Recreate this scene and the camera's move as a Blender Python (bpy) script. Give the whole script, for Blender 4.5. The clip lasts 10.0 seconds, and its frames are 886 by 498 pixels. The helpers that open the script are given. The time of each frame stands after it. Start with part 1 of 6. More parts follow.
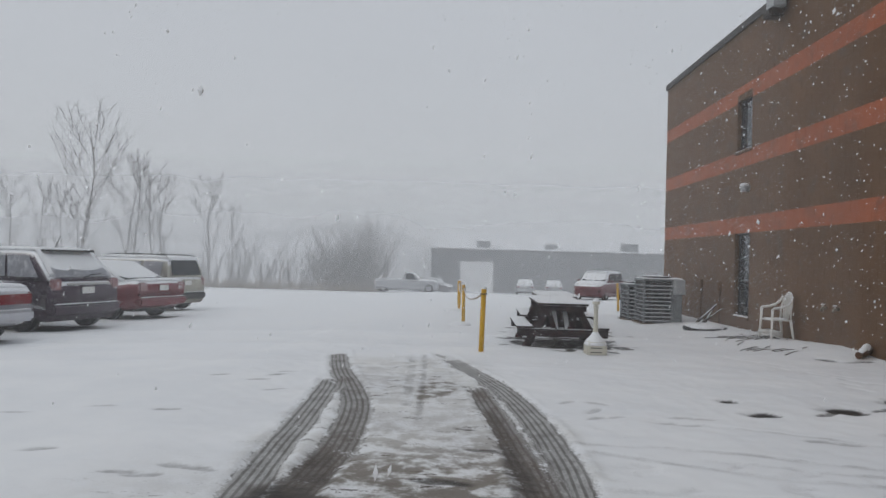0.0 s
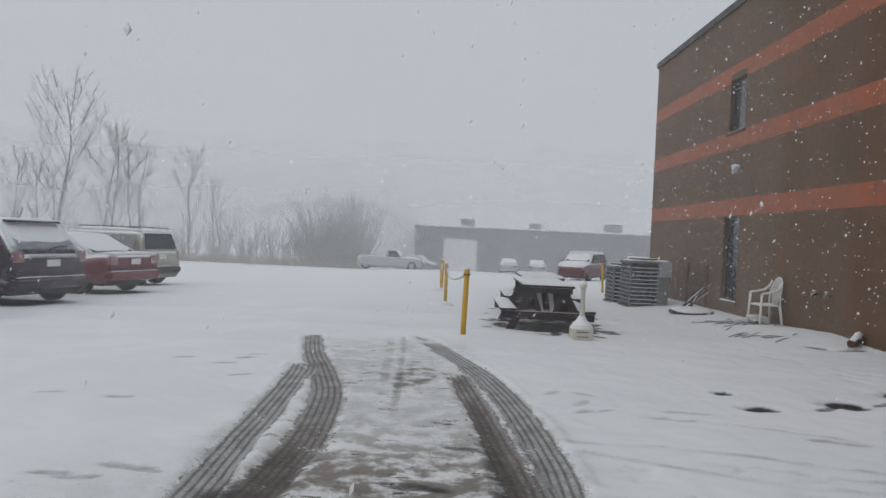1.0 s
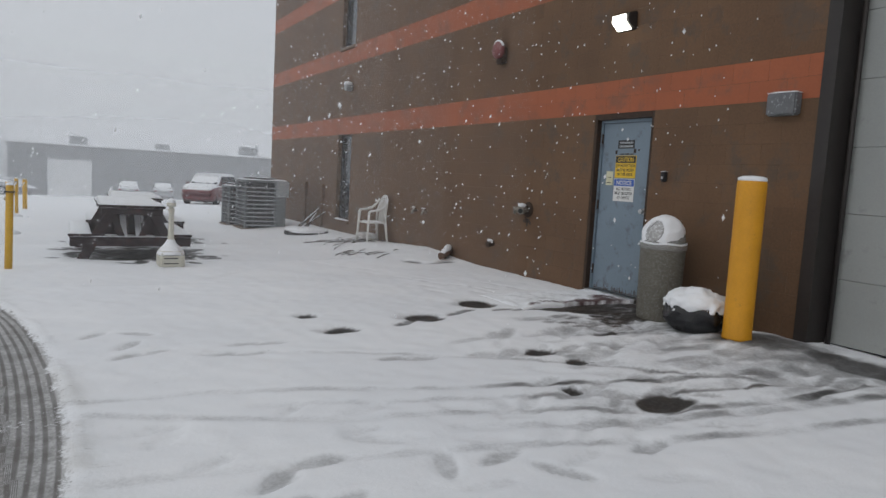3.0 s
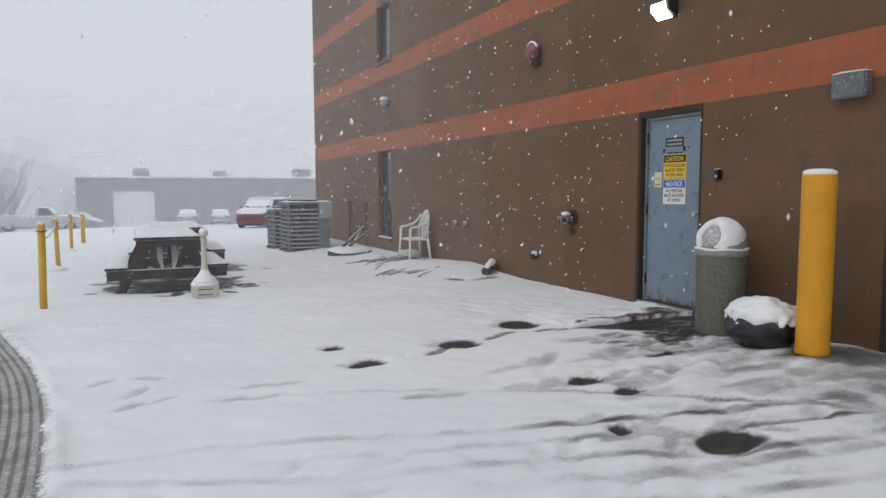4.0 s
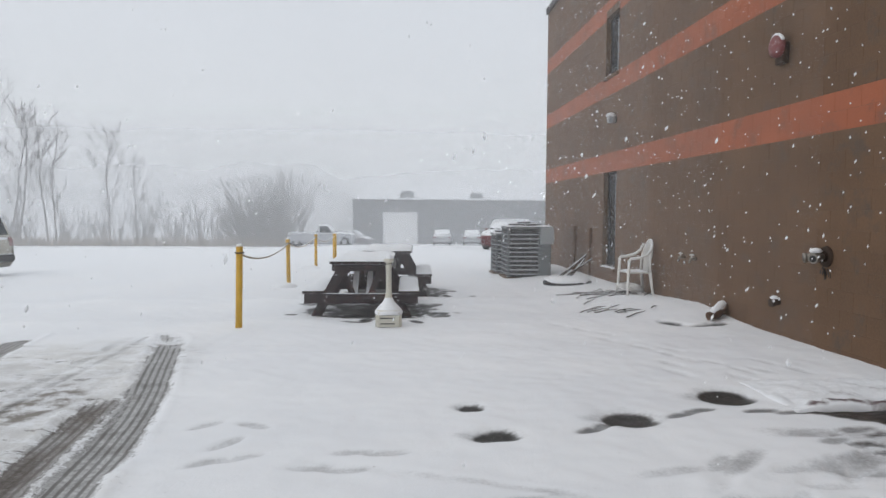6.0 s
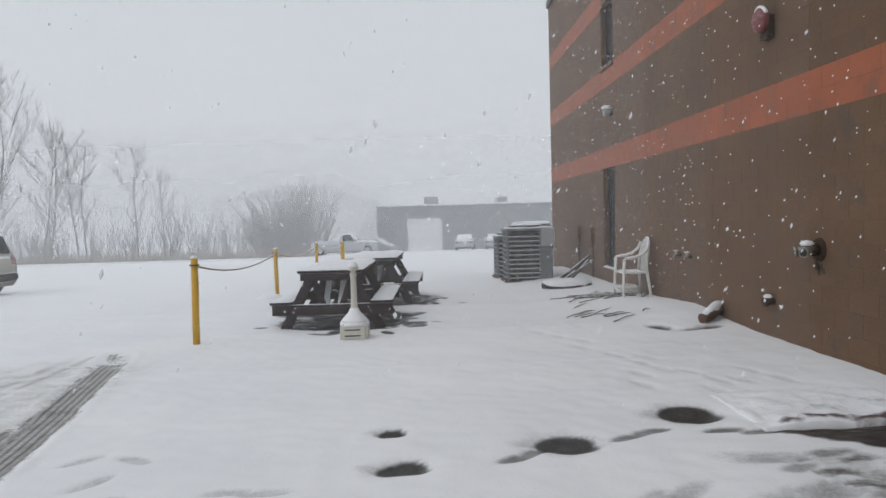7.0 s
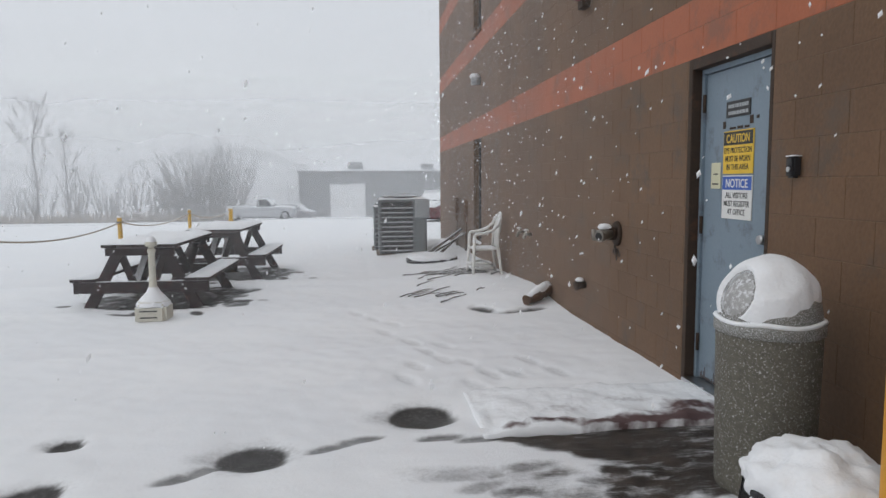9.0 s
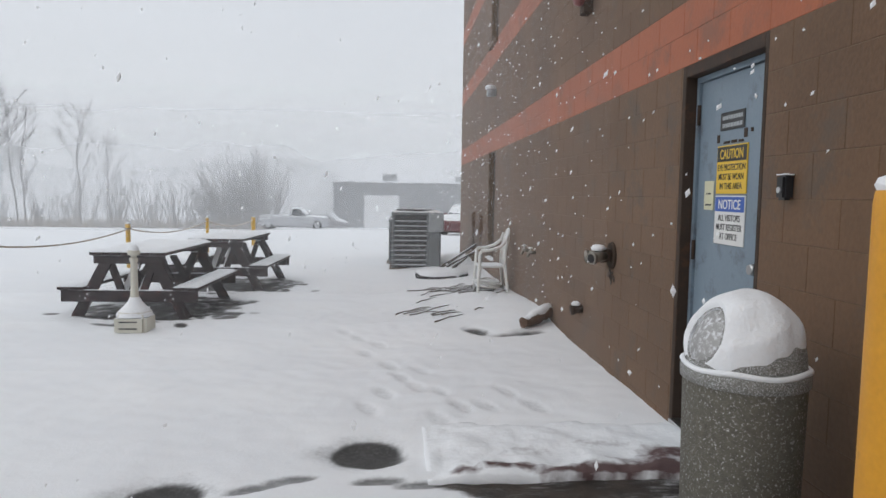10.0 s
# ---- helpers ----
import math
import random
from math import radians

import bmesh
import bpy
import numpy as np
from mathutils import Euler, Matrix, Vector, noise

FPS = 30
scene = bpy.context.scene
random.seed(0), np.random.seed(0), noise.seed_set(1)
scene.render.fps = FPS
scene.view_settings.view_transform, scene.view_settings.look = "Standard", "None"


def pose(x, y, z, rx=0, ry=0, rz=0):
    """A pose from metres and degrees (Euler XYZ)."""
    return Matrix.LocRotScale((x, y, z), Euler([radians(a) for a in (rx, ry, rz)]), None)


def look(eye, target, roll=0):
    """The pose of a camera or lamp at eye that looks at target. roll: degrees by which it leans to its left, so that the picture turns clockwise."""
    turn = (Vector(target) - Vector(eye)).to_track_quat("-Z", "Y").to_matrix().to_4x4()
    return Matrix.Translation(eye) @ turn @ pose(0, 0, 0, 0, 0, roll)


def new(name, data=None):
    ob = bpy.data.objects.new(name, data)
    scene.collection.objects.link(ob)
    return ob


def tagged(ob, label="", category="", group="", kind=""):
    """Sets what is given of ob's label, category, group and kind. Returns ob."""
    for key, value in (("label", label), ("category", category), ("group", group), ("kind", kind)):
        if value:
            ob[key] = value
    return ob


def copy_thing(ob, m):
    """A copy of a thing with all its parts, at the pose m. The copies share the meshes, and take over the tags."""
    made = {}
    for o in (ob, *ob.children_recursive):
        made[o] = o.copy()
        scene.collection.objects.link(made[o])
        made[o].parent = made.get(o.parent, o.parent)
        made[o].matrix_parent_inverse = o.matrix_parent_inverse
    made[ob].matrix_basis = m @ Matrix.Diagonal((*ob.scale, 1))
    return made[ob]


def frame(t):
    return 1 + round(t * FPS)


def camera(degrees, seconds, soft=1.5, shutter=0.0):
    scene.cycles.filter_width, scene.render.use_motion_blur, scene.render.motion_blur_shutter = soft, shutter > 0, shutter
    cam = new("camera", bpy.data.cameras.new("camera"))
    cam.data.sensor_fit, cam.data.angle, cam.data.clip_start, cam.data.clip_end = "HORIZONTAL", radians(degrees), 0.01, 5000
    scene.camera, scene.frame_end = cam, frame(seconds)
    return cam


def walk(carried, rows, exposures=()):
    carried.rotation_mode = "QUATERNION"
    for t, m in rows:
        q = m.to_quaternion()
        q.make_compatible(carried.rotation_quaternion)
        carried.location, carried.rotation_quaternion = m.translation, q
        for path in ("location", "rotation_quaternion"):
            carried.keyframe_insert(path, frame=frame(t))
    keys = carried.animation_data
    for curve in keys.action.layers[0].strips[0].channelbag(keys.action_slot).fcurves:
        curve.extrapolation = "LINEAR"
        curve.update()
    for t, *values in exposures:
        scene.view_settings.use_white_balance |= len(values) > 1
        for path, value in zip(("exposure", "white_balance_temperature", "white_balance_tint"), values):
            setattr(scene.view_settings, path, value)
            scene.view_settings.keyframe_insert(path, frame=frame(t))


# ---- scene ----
cam = camera(66.1, 10.0)
EXPOSURES = ((0.0, -0.4), (2.5, -0.35), (4.0, 0.02), (4.5, 0.07), (5.5, 0.1), (7.0, -0.06), (7.5, -0.08), (9.0, 0.04), (10.0, 0.12))
PATH = [
    (0, (0.505, 0.177, 1.43), (0.462, 2.177, 1.458), 1.6),
    (0.5, (0.548, 0.378, 1.472), (0.423, 2.372, 1.374), 2.2),
    (1, (0.522, 0.676, 1.443), (0.529, 2.676, 1.407), 2.6),
    (1.5, (0.57, 0.889, 1.448), (0.69, 2.88, 1.313), -0.0),
    (2, (0.873, 1.128, 1.38), (0.935, 3.124, 1.269), 0.8),
    (2.5, (1.04, 1.291, 1.335), (1.879, 3.094, 1.128), 2.5),
    (2.7, (1.184, 1.384, 1.311), (2.207, 3.09, 1.103), 4.3),
    (3.8, (1.756, 1.843, 1.35), (2.621, 3.637, 1.168), -0.9),
    (4, (1.827, 1.869, 1.36), (2.677, 3.671, 1.184), -0.2),
    (4.5, (2.08, 2.099, 1.329), (2.96, 3.89, 1.192), 3.3),
    (5, (2.348, 2.298, 1.378), (3.118, 4.142, 1.3), 0.8),
    (5.5, (2.707, 2.463, 1.372), (2.967, 4.443, 1.273), -0.0),
    (5.7, (2.755, 2.54, 1.413), (2.894, 4.532, 1.291), 0.8),
    (6.8, (3.561, 3.143, 1.386), (3.714, 5.136, 1.316), -0.8),
    (7, (3.7, 3.212, 1.367), (3.746, 5.209, 1.271), -1.6),
    (7.5, (4.038, 3.256, 1.404), (4.247, 5.236, 1.222), -1.1),
    (8, (4.389, 3.481, 1.411), (4.709, 5.45, 1.267), 0.1),
    (8.5, (4.712, 3.539, 1.373), (5.075, 5.5, 1.222), -3.1),
    (9, (5.081, 3.649, 1.431), (5.32, 5.625, 1.233), -0.4),
    (9.5, (5.343, 3.838, 1.381), (5.538, 5.812, 1.126), 3.1),
    (10, (5.581, 4.004, 1.437), (5.717, 5.993, 1.277), 0.9),
]
walk(cam, [(t, look(eye, target, roll)) for t, eye, target, roll in PATH], EXPOSURES)

# ---------- light ----------
world = bpy.data.worlds.new("overcast_sky")
scene.world = world
world.use_nodes = True
wn, wl = world.node_tree.nodes, world.node_tree.links
wn.clear()
w_out = wn.new("ShaderNodeOutputWorld")
w_bg = wn.new("ShaderNodeBackground")
w_sky = wn.new("ShaderNodeTexSky")
w_sky.sky_type = "NISHITA"
w_sky.sun_disc = False
w_sky.sun_elevation = radians(38)
w_sky.sun_rotation = radians(250)
w_sky.dust_density = 6.0
w_co = wn.new("ShaderNodeTexCoord")
w_sep = wn.new("ShaderNodeSeparateXYZ")
w_ramp = wn.new("ShaderNodeValToRGB")
w_ramp.color_ramp.elements[0].position = 0.0
w_ramp.color_ramp.elements[0].color = (0.555, 0.58, 0.615, 1)
w_ramp.color_ramp.elements[1].position = 1.0
w_ramp.color_ramp.elements[1].color = (0.6, 0.635, 0.66, 1)
w_mid = w_ramp.color_ramp.elements.new(0.35)
w_mid.color = (0.54, 0.567, 0.608, 1)
w_noise = wn.new("ShaderNodeTexNoise")
w_noise.inputs["Scale"].default_value = 1.6
w_noise.inputs["Detail"].default_value = 3.0
w_cloud = wn.new("ShaderNodeMapRange")
w_cloud.inputs["To Min"].default_value = 0.94
w_cloud.inputs["To Max"].default_value = 1.06
w_mul = wn.new("ShaderNodeMix")
w_mul.data_type, w_mul.blend_type = "RGBA", "MULTIPLY"
w_mul.inputs["Factor"].default_value = 1.0
w_mix = wn.new("ShaderNodeMix")
w_mix.data_type = "RGBA"
w_mix.inputs["Factor"].default_value = 0.01
wl.new(w_co.outputs["Generated"], w_sep.inputs[0])
wl.new(w_sep.outputs["Z"], w_ramp.inputs[0])
wl.new(w_co.outputs["Generated"], w_noise.inputs["Vector"])
wl.new(w_noise.outputs["Fac"], w_cloud.inputs["Value"])
wl.new(w_ramp.outputs["Color"], w_mul.inputs["A"])
wl.new(w_cloud.outputs["Result"], w_mul.inputs["B"])
wl.new(w_mul.outputs["Result"], w_mix.inputs["A"])
wl.new(w_sky.outputs["Color"], w_mix.inputs["B"])
wl.new(w_mix.outputs["Result"], w_bg.inputs["Color"])
w_bg.inputs["Strength"].default_value = 1.17
wl.new(w_bg.outputs[0], w_out.inputs[0])

sun = new("sun", bpy.data.lights.new("sun", "SUN"))
sun.data.energy, sun.data.angle, sun.data.color = 0.15, radians(40), (1.0, 0.985, 0.96)
sun.matrix_basis = look((-20, -8, 30), (0, 0, 0))


# ---------- materials ----------
def material(name, color, rough=0.6, metal=0.0, vary=0.12, scale=8.0, bump=0.15, fine=60.0, coat=0.0, wear=None, snow=0.0, glow=None, pieces=0.0, haze_sheen=0.0):
    """Node material with two scales of variation; wear: (colour, amount, scale); snow: cover on upward faces by amount."""
    m = bpy.data.materials.new(name)
    m.use_nodes = True
    n, l = m.node_tree.nodes, m.node_tree.links
    b = n["Principled BSDF"]
    co = n.new("ShaderNodeTexCoord")
    big = n.new("ShaderNodeTexNoise")
    big.inputs["Scale"].default_value, big.inputs["Detail"].default_value = scale, 5
    small = n.new("ShaderNodeTexNoise")
    small.inputs["Scale"].default_value, small.inputs["Detail"].default_value = fine, 4
    geo = n.new("ShaderNodeNewGeometry")
    for t in (big, small):
        l.new(geo.outputs["Position"], t.inputs["Vector"])
    rng = n.new("ShaderNodeMapRange")
    rng.inputs["From Min"].default_value, rng.inputs["From Max"].default_value = 0.25, 0.75
    rng.inputs["To Min"].default_value, rng.inputs["To Max"].default_value = 1 - vary, 1 + vary
    add = n.new("ShaderNodeMath")
    add.operation = "MULTIPLY_ADD"
    add.inputs[1].default_value = 0.6
    l.new(big.outputs["Fac"], add.inputs[0])
    mul2 = n.new("ShaderNodeMath")
    mul2.operation = "MULTIPLY"
    mul2.inputs[1].default_value = 0.4
    l.new(small.outputs["Fac"], mul2.inputs[0])
    l.new(mul2.outputs[0], add.inputs[2])
    l.new(add.outputs[0], rng.inputs["Value"])
    mix = n.new("ShaderNodeMix")
    mix.data_type, mix.blend_type = "RGBA", "MULTIPLY"
    mix.inputs["Factor"].default_value = 1
    mix.inputs["A"].default_value = (*color, 1)
    l.new(rng.outputs["Result"], mix.inputs["B"])
    out = mix.outputs["Result"]
    if pieces:
        info = n.new("ShaderNodeObjectInfo")
        for sock in (info.outputs["Random"], geo.outputs["Random Per Island"]):
            pr = n.new("ShaderNodeMapRange")
            pr.inputs["To Min"].default_value, pr.inputs["To Max"].default_value = 1 - pieces, 1 + pieces
            l.new(sock, pr.inputs["Value"])
            pm = n.new("ShaderNodeMix")
            pm.data_type, pm.blend_type = "RGBA", "MULTIPLY"
            pm.inputs["Factor"].default_value = 1
            l.new(out, pm.inputs["A"])
            l.new(pr.outputs["Result"], pm.inputs["B"])
            out = pm.outputs["Result"]

    def over(socket, fac, colour):
        k = n.new("ShaderNodeMix")
        k.data_type = "RGBA"
        l.new(fac, k.inputs["Factor"])
        l.new(socket, k.inputs["A"])
        k.inputs["B"].default_value = (*colour, 1)
        return k.outputs["Result"]

    def step(socket, lo, hi):
        k = n.new("ShaderNodeMapRange")
        k.inputs["From Min"].default_value, k.inputs["From Max"].default_value = lo, hi
        l.new(socket, k.inputs["Value"])
        return k.outputs["Result"]

    if wear:
        wt = n.new("ShaderNodeTexNoise")
        wt.inputs["Scale"].default_value, wt.inputs["Detail"].default_value, wt.inputs["Roughness"].default_value = wear[2], 6, 0.7
        l.new(geo.outputs["Position"], wt.inputs["Vector"])
        out = over(out, step(wt.outputs["Fac"], 0.62 - 0.25 * wear[1], 0.72 - 0.2 * wear[1]), wear[0])
    if snow:
        sep = n.new("ShaderNodeSeparateXYZ")
        l.new(geo.outputs["Normal"], sep.inputs[0])
        sm = n.new("ShaderNodeMath")
        sm.operation = "MULTIPLY_ADD"
        sm.inputs[1].default_value = 0.5
        l.new(small.outputs["Fac"], sm.inputs[0])
        l.new(sep.outputs["Z"], sm.inputs[2])
        out = over(out, step(sm.outputs[0], 1.05 - 0.7 * snow, 1.2 - 0.7 * snow), (0.85, 0.87, 0.9))
    l.new(out, b.inputs["Base Color"])
    b.inputs["Roughness"].default_value, b.inputs["Metallic"].default_value = rough, metal
    b.inputs["Coat Weight"].default_value = coat
    # sheen lightens the wall at grazing angles, in place of haze along it
    b.inputs["Sheen Weight"].default_value, b.inputs["Sheen Roughness"].default_value = haze_sheen, 0.5
    if bump:
        bp = n.new("ShaderNodeBump")
        bp.inputs["Strength"].default_value, bp.inputs["Distance"].default_value = bump, 0.02
        l.new(add.outputs[0], bp.inputs["Height"])
        l.new(bp.outputs[0], b.inputs["Normal"])
    if glow:
        b.inputs["Emission Color"].default_value = (*glow[0], 1)
        b.inputs["Emission Strength"].default_value = glow[1]
    return m


SNOW = material("snow", (0.86, 0.875, 0.9), 0.7, vary=0.06, scale=7, bump=0.6, fine=60)
BLOCK = material("tan_painted_block", (0.13, 0.07, 0.034), 0.8, haze_sheen=0.1, vary=0.3, scale=1.1, bump=0.3, fine=45, wear=((0.1, 0.066, 0.043), 0.34, 2.2), pieces=0.045)
MORTAR = material("painted_joint", (0.112, 0.066, 0.033), 0.85, haze_sheen=0.1, vary=0.15, scale=2, bump=0.2)
ORANGE = material("orange_painted_block", (0.33, 0.092, 0.036), 0.75, haze_sheen=0.13, vary=0.16, scale=1.6, bump=0.3, fine=45, wear=((0.23, 0.085, 0.045), 0.45, 2.6), pieces=0.04)
TRIM = material("dark_brown_trim", (0.026, 0.021, 0.019), 0.5, vary=0.2)
JAMB = material("brown_steel_frame", (0.042, 0.025, 0.016), 0.8, vary=0.25, wear=((0.075, 0.035, 0.018), 0.25, 9))
BLUE = material("blue_grey_door_paint", (0.185, 0.24, 0.29), 0.45, vary=0.12, scale=2.5, bump=0.06, wear=((0.13, 0.15, 0.18), 0.3, 5))
RUST = material("rust_stain", (0.075, 0.045, 0.032), 0.8, vary=0.3, scale=14)
YELLOW = material("yellow_bollard_paint", (0.66, 0.3, 0.01), 0.5, vary=0.14, scale=4, bump=0.12, wear=((0.5, 0.24, 0.02), 0.05, 12))
POSTY = material("yellow_post_paint", (0.62, 0.36, 0.03), 0.55, vary=0.15, scale=6)
CHROME = material("dull_chrome", (0.55, 0.55, 0.55), 0.3, 1.0, vary=0.1)
BLACK = material("black_plastic", (0.018, 0.018, 0.02), 0.45, vary=0.2, snow=0.25)
RUBBER = material("tyre_rubber", (0.022, 0.022, 0.024), 0.85, vary=0.2, snow=0.5)
FARGREY = material("grey_metal_siding", (0.085, 0.095, 0.108), 0.6, vary=0.08, scale=0.5, bump=0.05)
FARDOOR = material("white_roll_door", (0.85, 0.855, 0.86), 0.6, vary=0.05, scale=1)
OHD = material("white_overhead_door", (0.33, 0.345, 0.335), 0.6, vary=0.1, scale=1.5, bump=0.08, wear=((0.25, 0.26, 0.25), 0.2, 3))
WOOD = material("dark_red_stained_wood", (0.026, 0.0145, 0.016), 0.8, vary=0.35, scale=7, bump=0.3, fine=40, wear=((0.1, 0.035, 0.03), 0.24, 7), snow=0.3)
ACM = material("grey_condenser_metal", (0.17, 0.185, 0.195), 0.5, vary=0.12, scale=5, wear=((0.4, 0.42, 0.44), 0.12, 30))
ACLIGHT = material("light_grey_panel", (0.36, 0.38, 0.39), 0.5, vary=0.1, snow=0.2)
ACDARK = material("condenser_coil", (0.03, 0.032, 0.035), 0.7, vary=0.3, wear=((0.5, 0.51, 0.53), 0.1, 45))
WHITEP = material("white_resin", (0.72, 0.71, 0.68), 0.4, vary=0.05, bump=0.03, snow=0.4)
BUTT = material("beige_resin", (0.6, 0.58, 0.5), 0.55, vary=0.08, snow=0.35)
CAN = material("pebbled_aggregate_can", (0.135, 0.126, 0.102), 0.75, vary=0.3, scale=40, bump=0.5, fine=140, wear=((0.6, 0.6, 0.59), 0.24, 95))
LID = material("grey_can_lid", (0.17, 0.165, 0.15), 0.65, vary=0.2, scale=30, wear=((0.6, 0.61, 0.62), 0.5, 210))
BAG = material("black_bin_bag", (0.012, 0.012, 0.014), 0.25, vary=0.2, snow=0.1)
BARK = material("log_bark", (0.12, 0.07, 0.045), 0.9, vary=0.4, scale=14, bump=0.6, snow=0.35)
TWIG = material("bare_twig_bark", (0.09, 0.075, 0.065), 0.9, vary=0.3, scale=6)
STICK = material("dead_stick", (0.07, 0.055, 0.045), 0.9, vary=0.3, scale=20, snow=0.2)
ROPE = material("weathered_rope", (0.42, 0.34, 0.25), 0.9, vary=0.2, scale=40, snow=0.2)
REED = material("dry_grass", (0.24, 0.17, 0.1), 0.9, vary=0.3, scale=3)
BRASS = material("worn_brass", (0.3, 0.28, 0.25), 0.4, 0.8, vary=0.2)
REDP = material("red_alarm_paint", (0.2, 0.06, 0.06), 0.5, vary=0.15, wear=((0.5, 0.45, 0.45), 0.25, 10))
LAMPGLASS = material("lit_lamp_lens", (0.9, 0.9, 0.88), 0.3, vary=0.02, bump=0, glow=((1.0, 0.97, 0.88), 5.0))
SIGNW = material("white_sign_enamel", (0.72, 0.72, 0.7), 0.4, vary=0.05, bump=0.02)
SIGNY = material("yellow_sign_enamel", (0.72, 0.47, 0.03), 0.4, vary=0.06, bump=0.02)
SIGNK = material("black_sign_enamel", (0.02, 0.02, 0.02), 0.4, vary=0.1, bump=0.02)
SIGNB = material("blue_sign_enamel", (0.03, 0.1, 0.42), 0.4, vary=0.06, bump=0.02)
CREAM = material("cream_label", (0.62, 0.6, 0.42), 0.6, vary=0.05, bump=0.02)


def slab_material():
    """Snow over wet reddish concrete, bare where the mesh says that it is trodden."""
    m = material("snowy_reddish_concrete", (0.84, 0.855, 0.88), 0.65, vary=0.06, scale=5, bump=0.6, fine=30)
    n, l = m.node_tree.nodes, m.node_tree.links
    b = n["Principled BSDF"]
    before = b.inputs["Base Color"].links[0].from_socket
    at, tx, add, ramp, mix = n.new("ShaderNodeAttribute"), n.new("ShaderNodeTexNoise"), n.new("ShaderNodeMath"), n.new("ShaderNodeMapRange"), n.new("ShaderNodeMix")
    at.attribute_name = "wet"
    tx.inputs["Scale"].default_value, tx.inputs["Detail"].default_value = 22, 5
    add.operation = "MULTIPLY_ADD"
    add.inputs[1].default_value = 0.7
    ramp.inputs["From Min"].default_value, ramp.inputs["From Max"].default_value = 0.5, 1.2
    mix.data_type = "RGBA"
    mix.inputs["B"].default_value = (0.1, 0.058, 0.058, 1)
    geo = n.new("ShaderNodeNewGeometry")
    l.new(geo.outputs["Position"], tx.inputs["Vector"])
    l.new(tx.outputs["Fac"], add.inputs[0])
    l.new(at.outputs["Fac"], add.inputs[2])
    l.new(add.outputs[0], ramp.inputs["Value"])
    l.new(ramp.outputs["Result"], mix.inputs["Factor"])
    l.new(before, mix.inputs["A"])
    l.new(mix.outputs["Result"], b.inputs["Base Color"])
    return m




def glass(name, tint=(0.05, 0.06, 0.07)):
    m = bpy.data.materials.new(name)
    m.use_nodes = True
    b = m.node_tree.nodes["Principled BSDF"]
    b.inputs["Base Color"].default_value = (*tint, 1)
    b.inputs["Roughness"].default_value = 0.06
    b.inputs["Specular IOR Level"].default_value = 0.8
    return m


GLASS = glass("dark_window_glass")


# ---------- building helpers ----------
def box(bm, x0, x1, y0, y1, z0, z1, m=None):
    v = [bm.verts.new(p) for p in ((x0, y0, z0), (x1, y0, z0), (x1, y1, z0), (x0, y1, z0), (x0, y0, z1), (x1, y0, z1), (x1, y1, z1), (x0, y1, z1))]
    if m:
        for q in v:
            q.co = m @ q.co
    for f in ((3, 2, 1, 0), (4, 5, 6, 7), (0, 1, 5, 4), (1, 2, 6, 5), (2, 3, 7, 6), (3, 0, 4, 7)):
        bm.faces.new([v[i] for i in f])
    return v


def rod(bm, a, b, r0, r1=None, seg=8, caps=True):
    a, b = Vector(a), Vector(b)
    r1 = r0 if r1 is None else r1
    q = (b - a).to_track_quat("Z", "Y")
    rings = []
    for p, r in ((a, r0), (b, r1)):
        rings.append([bm.verts.new(p + q @ Vector((r * math.cos(i * math.tau / seg), r * math.sin(i * math.tau / seg), 0))) for i in range(seg)])
    for i in range(seg):
        f = bm.faces.new((rings[0][i], rings[0][(i + 1) % seg], rings[1][(i + 1) % seg], rings[1][i]))
        f.smooth = seg > 6
    if caps:
        bm.faces.new(rings[0][::-1])
        bm.faces.new(rings[1])


def tube(bm, pts, r, seg=8, radii=None):
    """A smooth tube through pts."""
    rings, pts = [], [Vector(p) for p in pts]
    for k, p in enumerate(pts):
        d = (pts[min(k + 1, len(pts) - 1)] - pts[max(k - 1, 0)]).normalized()
        side = d.cross(Vector((0, 0, 1)))
        side = side.normalized() if side.length > 1e-3 else Vector((1, 0, 0))
        up = side.cross(d)
        rr = radii[k] if radii else r
        rings.append([bm.verts.new(p + rr * (math.cos(i * math.tau / seg) * side + math.sin(i * math.tau / seg) * up)) for i in range(seg)])
    for a, b in zip(rings, rings[1:]):
        for i in range(seg):
            f = bm.faces.new((a[i], a[(i + 1) % seg], b[(i + 1) % seg], b[i]))
            f.smooth = True
    bm.faces.new(rings[0][::-1])
    bm.faces.new(rings[-1])


def lathe(bm, profile, seg=24, centre=(0, 0, 0), wob=0.0):
    """Turns (radius, height) pairs round z."""
    c, rings = Vector(centre), []
    for k, (r, z) in enumerate(profile):
        if r < 1e-4:
            rings.append([bm.verts.new(c + Vector((0, 0, z)))])
            continue
        ring = []
        for i in range(seg):
            a = i * math.tau / seg
            rr = r * (1 + wob * noise.noise((3 * math.cos(a), 3 * math.sin(a), 7 * z + 5)))
            ring.append(bm.verts.new(c + Vector((rr * math.cos(a), rr * math.sin(a), z))))
        rings.append(ring)
    for a, b in zip(rings, rings[1:]):
        for i in range(seg):
            j = (i + 1) % seg
            q = [a[i % len(a)], a[j % len(a)], b[j % len(b)], b[i % len(b)]]
            q = list(dict.fromkeys(q))
            if len(q) > 2:
                bm.faces.new(q).smooth = True


def bevelled(bm, w=0.01, seg=1):
    bmesh.ops.bevel(bm, geom=list(bm.edges), offset=w, segments=seg, affect="EDGES", clamp_overlap=True)
    return bm


